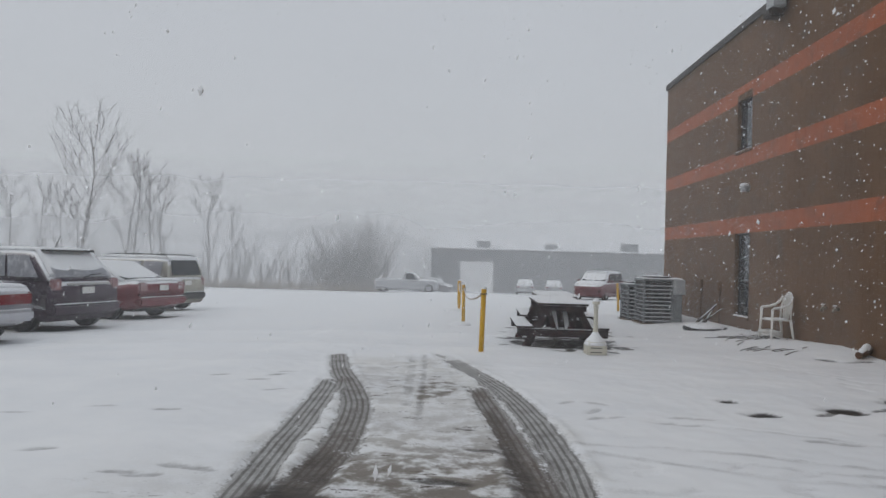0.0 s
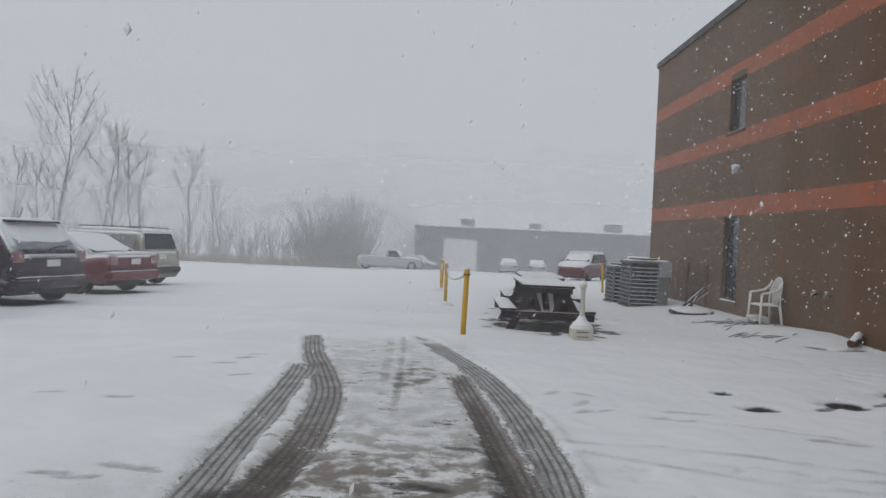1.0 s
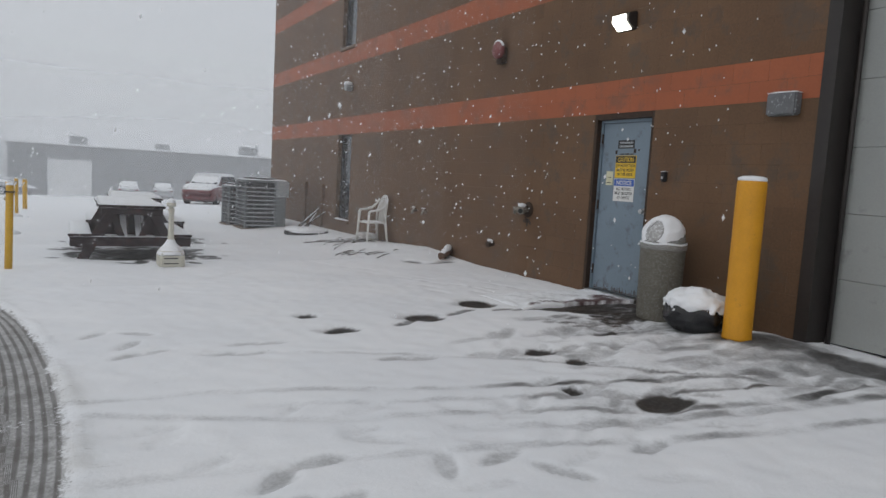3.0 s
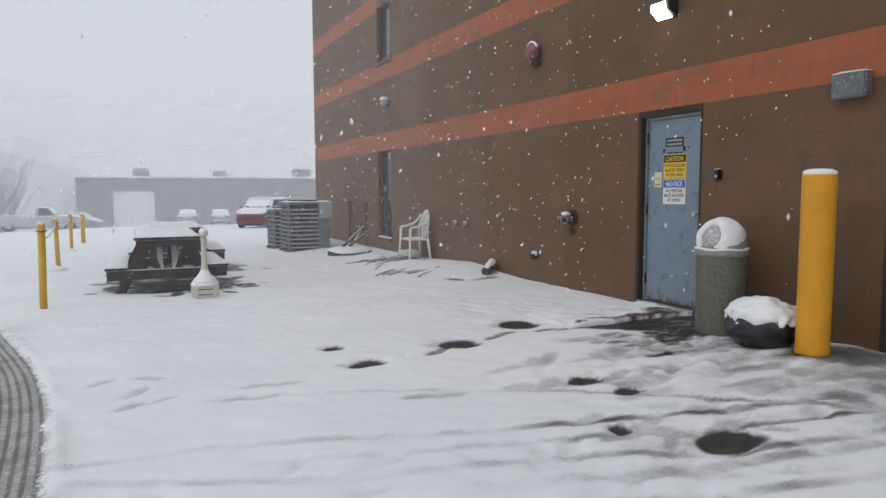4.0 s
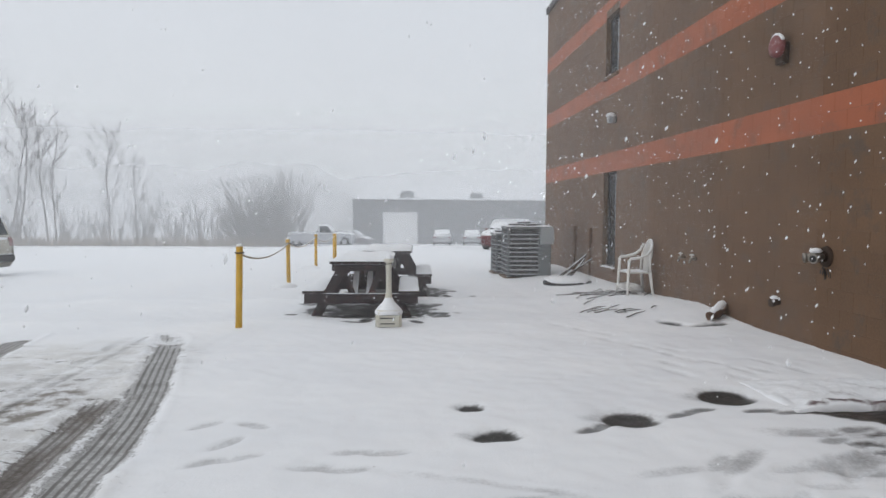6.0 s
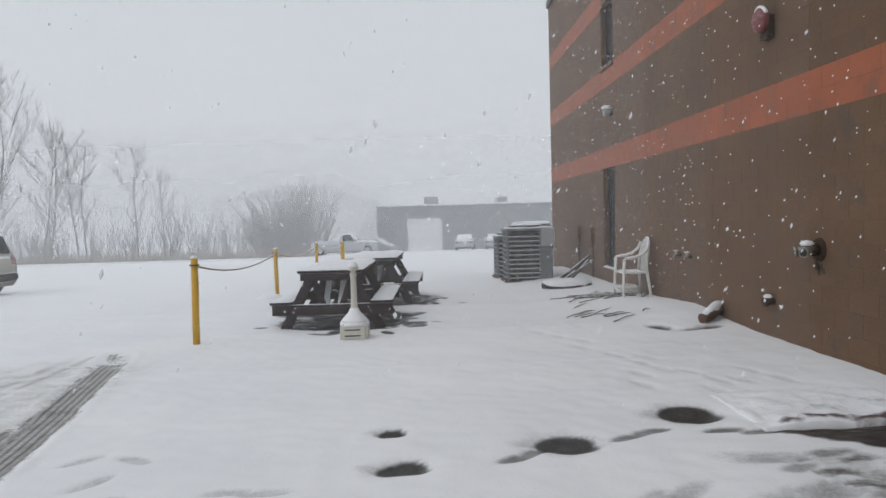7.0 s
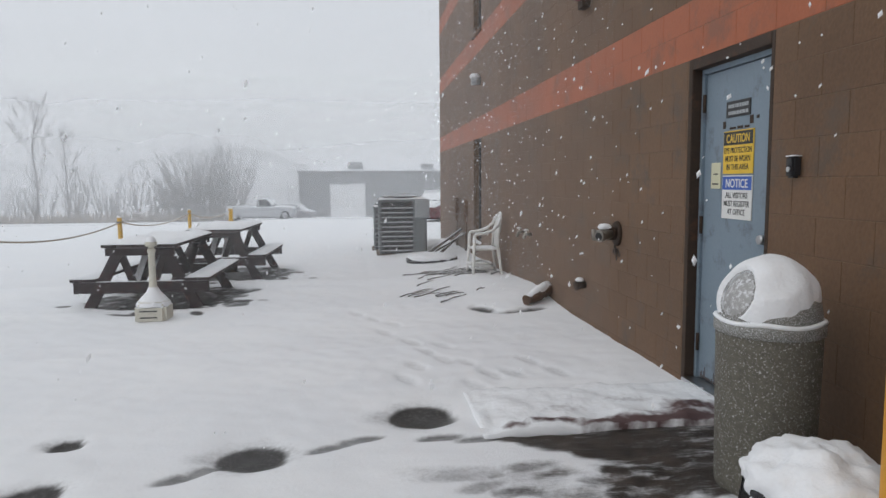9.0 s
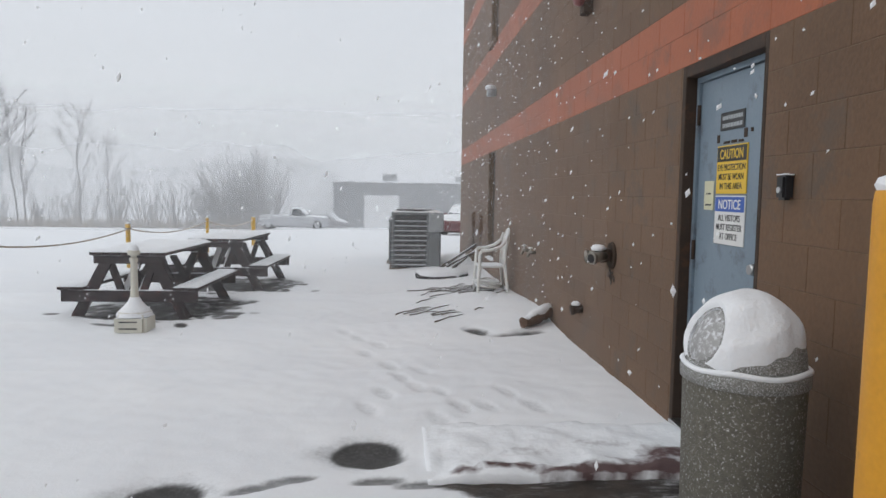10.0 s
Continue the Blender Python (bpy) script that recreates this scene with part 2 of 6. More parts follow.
def part(name, bm, mat, parent=None, label="", smooth=False):
    me = bpy.data.meshes.new(name)
    bmesh.ops.recalc_face_normals(bm, faces=list(bm.faces))
    bm.to_mesh(me)
    bm.free()
    if smooth:
        me.polygons.foreach_set("use_smooth", [True] * len(me.polygons))
    for k in mat if isinstance(mat, (list, tuple)) else (mat,):
        me.materials.append(k)
    ob = new(name, me)
    ob.parent = parent
    return tagged(ob, label)


def thing(name, m, label, category, group="", kind=""):
    ob = new(name)
    ob.empty_display_size = 0.2
    ob.matrix_basis = m
    return tagged(ob, label, category, group, kind)


def one_box(name, mat, parent, *c, bev=0.006, label="", seg=1):
    bm = bmesh.new()
    box(bm, *c)
    if bev:
        bevelled(bm, bev, seg)
    return part(name, bm, mat, parent, label)


def snow_pad(parent, x0, x1, y0, y1, z, h=0.035, name="snow_cap", n=10, m=None, label="layer of fresh snow"):
    """A soft uneven pad of snow on a flat top, rounded to its edges."""
    bm = bmesh.new()
    nx = max(3, min(40, int(n * (x1 - x0) / max(x1 - x0, y1 - y0)) + 3))
    ny = max(3, min(40, int(n * (y1 - y0) / max(x1 - x0, y1 - y0)) + 3))
    grid = []
    for i in range(nx + 1):
        row = []
        for j in range(ny + 1):
            x, y = x0 + (x1 - x0) * i / nx, y0 + (y1 - y0) * j / ny
            e = min(x - x0, x1 - x, y - y0, y1 - y) / 0.05
            lift = h * (1 - max(0, 1 - e) ** 2) * (0.8 + 0.5 * noise.noise((x * 4, y * 4, z + x0)))
            edge = 0.012 * noise.noise((x * 9, y * 9, z * 3)) if e < 0.01 else 0
            row.append(bm.verts.new((x + edge, y + edge, z + lift - 0.004)))
        grid.append(row)
    for i in range(nx):
        for j in range(ny):
            bm.faces.new((grid[i][j], grid[i + 1][j], grid[i + 1][j + 1], grid[i][j + 1])).smooth = True
    ext = bmesh.ops.extrude_face_region(bm, geom=list(bm.faces))
    for v in ext["geom"]:
        if isinstance(v, bmesh.types.BMVert):
            v.co.z = z + 0.001
    if m:
        bmesh.ops.transform(bm, matrix=m, verts=list(bm.verts))
    return part(name, bm, SNOW, parent, label)


# ---------- ground ----------
def base_height(x, y):
    """Lie of the yard: level by the door, falling gently away from the camera, with a low bank against the wall."""
    y = np.asarray(y, float)
    x = np.asarray(x, float)
    z = -0.02 * np.clip(y - 8, 0, 6) - 0.015 * np.clip(y - 14, 0, 8) - 0.032 * np.clip(y - 22, 0, 28) - 0.045 * np.clip(y - 50, 0, 65)
    z = z - 0.035 * np.clip(-x - 2, 0, 7)
    wallside = 0.75 * np.clip((x - 5.2) / 1.6, 0, 1) * np.clip((23.5 - y) / 2, 0, 1)
    z = z + wallside * (0.02 * np.clip(y - 8, 0, 6) + 0.012 * np.clip(y - 14, 0, 8))
    bank = np.where(y < 12.3, np.exp(-((y - 12.3) / 0.9) ** 2), np.exp(-((y - 12.3) / 1.5) ** 2)) * np.clip((x - 5.6) / 1.4, 0, 1)
    apron = 0.055 * np.exp(-(((x - 7.0) / 0.55) ** 2) - ((y - 5.3) / 0.55) ** 2)
    return z + 0.1 * bank + apron


def gz(x, y):
    return float(base_height(x, y))


def smooth_line(points, step_len=0.04):
    """Points along a Catmull-Rom curve, evenly spaced."""
    p = np.array(points, float)
    p = np.vstack([2 * p[0] - p[1], p, 2 * p[-1] - p[-2]])
    out = []
    for a, b, c, d in zip(p, p[1:], p[2:], p[3:]):
        n_ = max(2, int(np.linalg.norm(c - b) / step_len))
        t = (np.arange(n_) / n_)[:, None]
        out.append(0.5 * (2 * b + (c - a) * t + (2 * a - 5 * b + 4 * c - d) * t**2 + (3 * b - a - 3 * c + d) * t**3))
    out.append(p[-2][None])
    return np.vstack(out)


def spread(a, b, first, grow):
    out, s = [a], first
    while abs(out[-1] - b) > s and len(out) < 400:
        out.append(out[-1] + math.copysign(s, b - a))
        s *= grow
    return out[1:] + [b]


gx = np.array(sorted(spread(-2.2, -420, 0.05, 1.09)) + list(np.arange(-2.2, 7.2, 0.028)) + spread(7.2, 420, 0.04, 1.12))
gy = np.array(sorted(spread(2.4, -120, 0.05, 1.15)) + list(np.arange(2.4, 10.9, 0.028)) + list(np.arange(10.9, 14.3, 0.045)) + spread(14.3, 600, 0.05, 1.028))
GX, GY = np.meshgrid(gx, gy, indexing="ij")
vx, vy = GX.ravel(), GY.ravel()
vz = base_height(vx, vy)
vtrack, vu, vv, vwet_shade, vchurn, vmud = (np.zeros(len(vx)) for _ in range(6))


def along(points, reach):
    """For the ground's points within reach of a line: which ones, the distance, the signed offset and the way along it."""
    line = smooth_line(points)
    lo, hi = line.min(0) - reach, line.max(0) + reach
    idx = np.where((vx > lo[0]) & (vx < hi[0]) & (vy > lo[1]) & (vy < hi[1]))[0]
    tangent = np.gradient(line, axis=0)
    tangent /= np.linalg.norm(tangent, axis=1)[:, None]
    length = np.r_[0, np.cumsum(np.linalg.norm(np.diff(line, axis=0), axis=1))]
    best, off, way = np.full(len(idx), 1e9), np.zeros(len(idx)), np.zeros(len(idx))
    for s in range(0, len(idx), 4000):
        k = idx[s : s + 4000]
        dx, dy = vx[k, None] - line[None, :, 0], vy[k, None] - line[None, :, 1]
        d2 = dx * dx + dy * dy
        j = d2.argmin(1)
        r = np.arange(len(k))
        best[s : s + 4000] = np.sqrt(d2[r, j])
        off[s : s + 4000] = dx[r, j] * tangent[j, 1] - dy[r, j] * tangent[j, 0]
        way[s : s + 4000] = length[j]
    near = best < reach
    return idx[near], best[near], off[near], way[near]


def soft_step(v, lo, hi):
    t = np.clip((v - lo) / (hi - lo), 0, 1)
    return t * t * (3 - 2 * t)


rough_n = np.array([noise.noise((a * 2.3, b * 2.3, 0)) + 0.5 * noise.noise((a * 7, b * 7, 3)) for a, b in zip(vx, vy)]) if len(vx) < 400000 else np.zeros(len(vx))
near_yard = soft_step(vx, -30, -6) * (1 - soft_step(vy, 25, 60))
vz = vz + 0.012 * rough_n * near_yard


def tyre(points, half=0.16, strength=1.0, mud=0.0):
    k, d, off, way = along(points, half + 0.22)
    worn = soft_step(way + 0.35 * rough_n[k], 0.0, 0.5) * (0.86 + 0.3 * rough_n[k])
    m = np.clip((1 - soft_step(d + 0.05 * rough_n[k], half - 0.08, half + 0.07)) * strength * worn * (1 - 0.25 * soft_step(vy[k], 7, 11)), 0, 1)
    vtrack[k] = np.maximum(vtrack[k], m)
    vu[k] = np.where(m > 0.05, off, vu[k])
    vv[k] = np.where(m > 0.05, way, vv[k])
    rim = np.exp(-(((d - half - 0.04) / 0.04) ** 2))
    vz[k] += -0.02 * m + 0.008 * rim * (1 + 1.6 * rough_n[k])
    close = 1 - soft_step(vy[k], 5.0, 8.0)
    vchurn[k] = np.maximum(vchurn[k], 0.85 * np.exp(-(((d - half - 0.02) / 0.1) ** 2)) * close * soft_step(rough_n[k], -0.35, 0.35))
    vmud[k] = np.maximum(vmud[k], np.clip(1.2 * m, 0, 1) * np.clip(mud * (0.7 + 0.8 * rough_n[k]) + 1.0 * (1 - soft_step(vy[k] + 0.6 * rough_n[k], 4.0, 7.0)) * (mud > 0.1), 0, 1))


def spot(x, y, a, b, turn=0.0, strength=1.0, depth=0.015, edge=0.25):
    dx, dy = vx - x, vy - y
    k = np.where(dx * dx + dy * dy < (max(a, b) * 2.0) ** 2)[0]
    c, s = math.cos(turn), math.sin(turn)
    d = np.hypot((dx[k] * c + dy[k] * s) / a, (-dx[k] * s + dy[k] * c) / b) + 0.09 * rough_n[k]
    m = (1 - soft_step(d, 1 - edge, 1 + edge)) * strength
    vwet_shade[k] = np.maximum(vwet_shade[k], m)
    vz[k] -= depth * (1 - soft_step(d, 0.7, 1.3))


def thin_line(points, half=0.025, strength=0.5, depth=0.006):
    k, d, off, way = along(points, max(0.12, half * 2))
    m = (1 - soft_step(d, half * 0.5, half * 1.6)) * strength * (0.65 + 0.6 * rough_n[k]) * (0.45 + 0.55 * soft_step(vx[k], 2.8, 4.8))
    vwet_shade[k] = np.maximum(vwet_shade[k], np.clip(m, 0, 1))
    vz[k] -= depth * (1 - soft_step(d, half * 0.5, half * 1.8))


def footprint(x, y, turn, strength=0.35, size=1.0):
    spot(x, y, 0.14 * size, 0.05 * size, turn, strength, 0.012, 0.3)


# the two pairs of wheel tracks, of a car that came, stopped and backed out
tyre([(-1.3, 10.75), (-1.22, 10.3), (-0.95, 8.91), (-0.6, 7.55), (-0.43, 6.7), (-0.36, 5.5), (-0.4, 4.7), (-0.5, 3.8), (-0.6, 2.6), (-0.8, 1.0), (-1.0, -2)], mud=0.4)
tyre([(-0.93, 8.2), (-0.88, 7.66), (-0.82, 6.4), (-0.79, 5.3), (-0.76, 4.47), (-0.72, 3.4), (-0.7, 1.5), (-0.7, -2)], 0.14)
tyre([(0.3, 10.7), (0.42, 10.3), (0.76, 8.9), (1.05, 7.7), (1.21, 6.6), (1.29, 5.4), (1.28, 4.5), (1.19, 3.5), (1.1, 2), (1.0, -2)])
tyre([(0.66, 8.2), (0.74, 7.84), (0.88, 6.6), (1.0, 5.29), (1.06, 4.54), (1.08, 3.6), (0.95, 2), (0.9, -2)], 0.13, mud=1.0)
# churned slush between the wheels
k_c = np.where((vx > -1.9) & (vx < 2.2) & (vy > -2) & (vy < 11.2))[0]
axis_x = 0.25 - 0.09 * np.clip(vy[k_c] - 6, 0, 5)
vchurn[k_c] = np.maximum(vchurn[k_c], np.clip((1 - soft_step(np.abs(vx[k_c] - axis_x), 0.55, 1.25 + 0.5 * (1 - soft_step(vy[k_c], 3.5, 6.5)))) * (1 + 0.5 * (1 - soft_step(vy[k_c], 3.5, 6.5))) * (1 - soft_step(vy[k_c] + 0.4 * rough_n[k_c], 9.6, 10.7)), 0, 1.4))
# clods thrown out beside the wheels
k_s = np.where((vx > -3.2) & (vx < 2.6) & (vy > 2.4) & (vy < 6.0))[0]
vchurn[k_s] = np.maximum(vchurn[k_s], 0.8 * (1 - soft_step(np.abs(vx[k_s] + 0.1 + 0.3 * rough_n[k_s]), 1.1, 2.2)) * (1 - soft_step(vy[k_s] + 0.5 * rough_n[k_s], 3.6, 5.4)))
def mud_patch(x, y, a, b, turn=0.0, wet=0.7):
    """A patch where brown asphalt and mud show through the slush."""
    dx, dy = vx - x, vy - y
    k = np.where(dx * dx + dy * dy < (2 * max(a, b)) ** 2)[0]
    c, s = math.cos(turn), math.sin(turn)
    m = 1 - soft_step(np.hypot((dx[k] * c + dy[k] * s) / a, (dy[k] * c - dx[k] * s) / b) + 0.3 * rough_n[k], 0.6, 1.25)
    vmud[k] = np.maximum(vmud[k], m)
    vwet_shade[k] = np.maximum(vwet_shade[k], wet * m)
    vchurn[k] = np.maximum(vchurn[k], 1.3 * m)


for x, y, a, b, turn, wet in ((-0.5, 4.0, 0.32, 0.5, 0.1, 0.75), (-0.42, 4.75, 0.16, 0.5, 0.1, 0.45), (0.42, 4.55, 0.24, 0.07, -0.2, 0.8), (0.0, 4.15, 0.2, 0.07, 0.0, 0.75), (0.1, 4.35, 0.6, 0.3, 0.0, 0.22), (0.96, 4.5, 0.11, 1.1, 0.03, 0.55), (0.9, 6.0, 0.09, 0.9, 0.08, 0.35), (0.75, 5.3, 0.16, 0.05, -0.2, 0.6), (0.6, 5.9, 0.14, 0.04, -0.2, 0.5), (0.3, 7.6, 0.28, 0.9, 0.0, 0.12)):
    mud_patch(x, y, a, b, turn, wet)
# shade under the parked cars, painted into the ground as bare dark asphalt
for x, y in ((-7.5, 14.8), (-7.32, 18.2), (-8.1, 21.8), (-7.45, 11.6)):
    for f in (0.6, 1.4, 2.2, 3.0, 3.8):
        spot(x - 0.951 * f, y + 0.309 * f, 0.7, 0.72, radians(162), 0.95, 0.0, 0.3)
thin_line([(-0.14, 10.6), (-0.05, 9), (0.0, 7.8), (0.05, 6.8)], 0.06, 1.0)
thin_line([(0.05, 10.6), (0.12, 9), (0.16, 7.6), (0.2, 6.2)], 0.04, 1.1)
thin_line([(-0.3, 9.4), (-0.24, 8.2), (-0.22, 7.4)], 0.03, 0.5)
thin_line([(0.38, 10.0), (0.5, 8.6), (0.55, 7.8)], 0.02, 0.35)
# melted spots
for x, y, a, b in ((3.43, 7.52, 0.09, 0.08), (3.52, 6.9, 0.15, 0.1), (4.48, 7.2, 0.19, 0.16), (5.42, 7.73, 0.2, 0.18), (4.8, 5.8, 0.14, 0.09), (4.92, 5.46, 0.13, 0.08), (4.79, 4.5, 0.21, 0.14), (4.36, 4.88, 0.07, 0.06)):
    spot(x, y, a, b, 0.3, 0.95, 0.02, 0.18)
    spot(x + 0.3 * a, y - 0.25 * b, a * 0.8, b * 0.7, -0.4, 0.9, 0.008, 0.3)
    spot(x, y, a * 1.4, b * 1.4, 0.3, 0.3, 0.01, 0.45)
    spot(x - 0.8 * a, y + 0.15 * b, a * 0.9, b * 0.6, 0.1, 0.34, 0.004, 0.6)
# bare wet patch at the doorstep
rng_w = random.Random(12)
for i in range(170):
    f = rng_w.random() ** 0.8
    low = 7.3 - 0.6 * min(1.0, f * 1.5)
    spot(5.9 + 1.3 * f, rng_w.uniform(low, 7.29), rng_w.uniform(0.07, 0.2), rng_w.uniform(0.04, 0.09), rng_w.gauss(0, 0.25), rng_w.uniform(0.85, 1.0), 0.0012, 0.35)
for x, y, a, b, w in ((6.25, 6.45, 0.13, 0.1, 0.85), (6.49, 6.62, 0.14, 0.08, 0.7), (5.98, 6.55, 0.12, 0.07, 0.45), (6.04, 6.38, 0.13, 0.06, 0.5), (5.81, 6.1, 0.18, 0.08, 0.75), (5.59, 6.4, 0.17, 0.08, 0.42), (5.43, 6.29, 0.14, 0.07, 0.4), (6.6, 6.35, 0.2, 0.1, 0.4), (6.35, 6.2, 0.2, 0.09, 0.3)):
    spot(x, y, a, b, rng_w.uniform(-0.2, 0.7), w, 0.008, 0.3)
for i in range(16):
    spot(rng_w.uniform(5.7, 6.7), rng_w.uniform(6.3, 6.85), rng_w.uniform(0.06, 0.15), rng_w.uniform(0.03, 0.06), rng_w.uniform(-0.3, 0.9), rng_w.uniform(0.3, 0.7), 0.006, 0.35)
spot(7.0, 5.3, 0.35, 0.45, 0.3, 0.75, 0.0, 0.35)
spot(7.1, 4.4, 0.25, 0.7, 0.1, 0.8, 0.0, 0.3)
for x, y, p_, q_, s_ in ((5.6, 5.1, 1.4, 0.8, 0.14), (6.3, 5.9, 0.8, 0.6, 0.14), (4.9, 4.5, 1.3, 0.5, 0.14), (6.9, 6.0, 0.4, 1.2, 0.22), (6.2, 7.9, 0.9, 0.5, 0.06)):
    spot(x, y, p_, q_, -0.25, s_, 0.0, 0.7)
for i in range(26):
    spot(rng_w.uniform(6.3, 6.9), rng_w.uniform(6.5, 6.85), rng_w.uniform(0.08, 0.2), rng_w.uniform(0.05, 0.09), rng_w.gauss(0, 0.3), rng_w.uniform(0.7, 0.95), 0.002, 0.4)
for i in range(46):
    spot(rng_w.uniform(5.45, 6.75), rng_w.uniform(6.15, 7.0), rng_w.uniform(0.1, 0.26), rng_w.uniform(0.04, 0.1), rng_w.gauss(0.2, 0.35), rng_w.uniform(0.25, 0.55), 0.004, 0.5)
# thin, grey, half melted snow by the bollard, the bag and the bin
for i in range(120):
    x = 7.25 - 1.5 * rng_w.random() ** 1.5
    spot(x, rng_w.uniform(4.0, 6.5), rng_w.uniform(0.15, 0.4), rng_w.uniform(0.05, 0.14), rng_w.gauss(0.0, 0.3), rng_w.uniform(0.25, 0.6), 0.003, 0.5)
# trodden, half melted snow towards the overhead door
for i in range(46):
    x = rng_w.uniform(4.2, 6.9)
    spot(x, rng_w.uniform(4.1, 6.4), rng_w.uniform(0.12, 0.34), rng_w.uniform(0.035, 0.09), rng_w.gauss(0.15, 0.45), rng_w.uniform(0.2, 0.48), 0.007, 0.45)
for x, y, a in ((6.05, 6.55, 0.6), (6.45, 6.35, -0.35), (6.0, 6.1, 0.5), (5.6, 5.75, 0.7)):
    footprint(x, y, a, 0.5, 1.35)
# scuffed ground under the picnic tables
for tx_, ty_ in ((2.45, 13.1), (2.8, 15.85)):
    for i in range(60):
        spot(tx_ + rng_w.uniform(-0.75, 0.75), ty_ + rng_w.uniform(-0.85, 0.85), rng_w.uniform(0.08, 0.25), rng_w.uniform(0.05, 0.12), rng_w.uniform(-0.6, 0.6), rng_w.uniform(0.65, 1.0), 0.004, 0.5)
k_m = np.where((vx > 5.5) & (vy > 5.9) & (vy < 7.5) & (vx < 7.4))[0]
vmud[k_m] = soft_step(vx[k_m], 5.5, 6.0)
# front edge of the bank by the log: undershadow and bare earth, painted dark
thin_line([(6.4, 11.3), (6.6, 11.0), (6.8, 10.98), (7.1, 11.12)], 0.075, 1.5, 0.04)
for x, y in ((6.45, 11.22), (6.62, 11.02), (6.74, 11.0), (6.86, 11.0), (6.97, 11.06)):
    spot(x, y, 0.13, 0.05, -0.3, 0.85, 0.012, 0.4)
# narrow wheel lines that sweep across to the overhead door
thin_line([(1.45, 5.6), (2.28, 5.55), (3.46, 5.21), (4.46, 4.99), (5.65, 4.77), (6.6, 4.7)], 0.045, 0.85)
thin_line([(1.45, 5.43), (2.46, 4.99), (3.25, 4.79), (4.12, 4.57), (4.8, 4.32), (5.7, 4.2), (6.6, 4.2)], 0.05, 0.9)
thin_line([(2.4, 5.25), (3.4, 5.0), (4.4, 4.76), (5.5, 4.5), (6.7, 4.42)], 0.04, 0.75)
thin_line([(3.3, 4.55), (4.2, 4.3), (5.2, 4.12), (6.6, 3.95)], 0.06, 0.65)
spot(6.85, 5.5, 0.45, 0.2, -0.1, 0.75, 0.0, 0.5)
spot(6.6, 5.0, 0.6, 0.12, -0.1, 0.5, 0.0, 0.5)
thin_line([(2.4, 6.5), (3.46, 6.11), (4.5, 5.6), (5.38, 4.97), (6.1, 4.45), (6.8, 4.1)], 0.04, 0.75)
thin_line([(1.6, 4.5), (2.4, 4.42), (3.5, 4.2), (4.6, 3.9), (6.5, 3.6)], 0.05, 0.6)
# footprints
prints = ((4.9, 7.27, 0.4), (5.06, 7.35, 0.2), (5.51, 7.33, 0.1), (5.71, 7.28, 0.1), (4.18, 6.99, 0.5), (4.3, 7.08, 0.5), (1.66, 7.17, 0.8), (1.96, 7.15, -0.4), (1.87, 6.83, 0.9), (2.01, 6.58, 0.5), (1.83, 6.51, 0.7), (2.64, 6.63, 0.1), (2.84, 6.61, 0.1), (2.42, 6.4, 0.1), (2.62, 6.38, 0.1))
for x, y, a in prints:
    footprint(x, y, a, 0.66 if x > 4 else 0.36)
for x, y, a in ((5.52, 6.27, 0.6), (5.14, 5.8, 0.4), (4.76, 5.75, -0.5), (2.23, 4.3, 0.8), (2.19, 4.05, 0.2), (2.4, 3.98, 0.4), (1.52, 4.28, 0.2), (2.45, 4.42, 0.1), (3.28, 4.13, 0.3), (4.11, 3.96, 0.2), (3.46, 3.88, -1.0), (2.99, 4.16, 1.2), (3.57, 5.91, 0.0), (3.75, 5.88, 0.0)):
    footprint(x, y, a, 0.42, 1.15)
for x, y, a in ((-2.46, 5.03, 0.2), (-1.66, 4.56, 0.1), (-1.48, 4.52, 0.2), (-1.35, 4.73, -0.2), (-1.17, 4.67, -0.3), (-2.78, 6.49, 0.0), (-2.1, 6.35, 0.0), (-1.4, 7.38, 0.6), (-1.74, 7.94, 0.5), (-1.54, 8.57, 0.6), (-1.6, 8.3, 0.6), (-2.27, 8.22, 0.2), (-3.46, 6.24, 0.0)):
    footprint(x, y, a, 0.45)
for x, y in ((5.02, 11.41), (5.2, 11.0), (5.41, 10.68), (5.3, 10.3), (5.53, 9.77), (5.79, 9.58), (5.75, 9.07), (6.03, 8.58), (6.2, 7.97), (5.5, 8.92), (5.4, 8.53), (5.88, 8.28), (6.21, 8.58), (6.54, 8.57), (5.9, 8.95), (5.62, 9.35), (6.4, 8.9)):
    footprint(x, y, 1.9, 0.24, 1.15)
for i in range(70):
    x, y = random.uniform(4.0, 6.9), random.uniform(3.9, 6.6)
    if x < 4.6 and y > 5.4:
        continue
    footprint(x, y, random.uniform(-0.6, 0.9), random.uniform(0.1, 0.42), random.uniform(0.8, 1.25))
for i in range(34):
    x, y = random.uniform(1.7, 4.2), random.uniform(3.2, 5.2)
    footprint(x, y, random.uniform(-0.6, 0.9), random.uniform(0.06, 0.22), random.uniform(0.8, 1.25))
for i in range(22):
    spot(random.uniform(4.4, 6.6), random.uniform(4.1, 5.3), random.uniform(0.2, 0.5), random.uniform(0.05, 0.12), random.gauss(-0.2, 0.2), random.uniform(0.1, 0.28), 0.004, 0.6)
for pts_ in ([(-9, 9.2), (-6, 10.2), (-3.4, 12.5), (-2.2, 16)], [(-9, 10.4), (-6.2, 11.6), (-4.4, 13.6), (-3.4, 17)], [(-6, 6), (-3.5, 8.4), (-2.6, 11), (-2.2, 15)]):
    thin_line(pts_, 0.09, 0.2, 0.012)
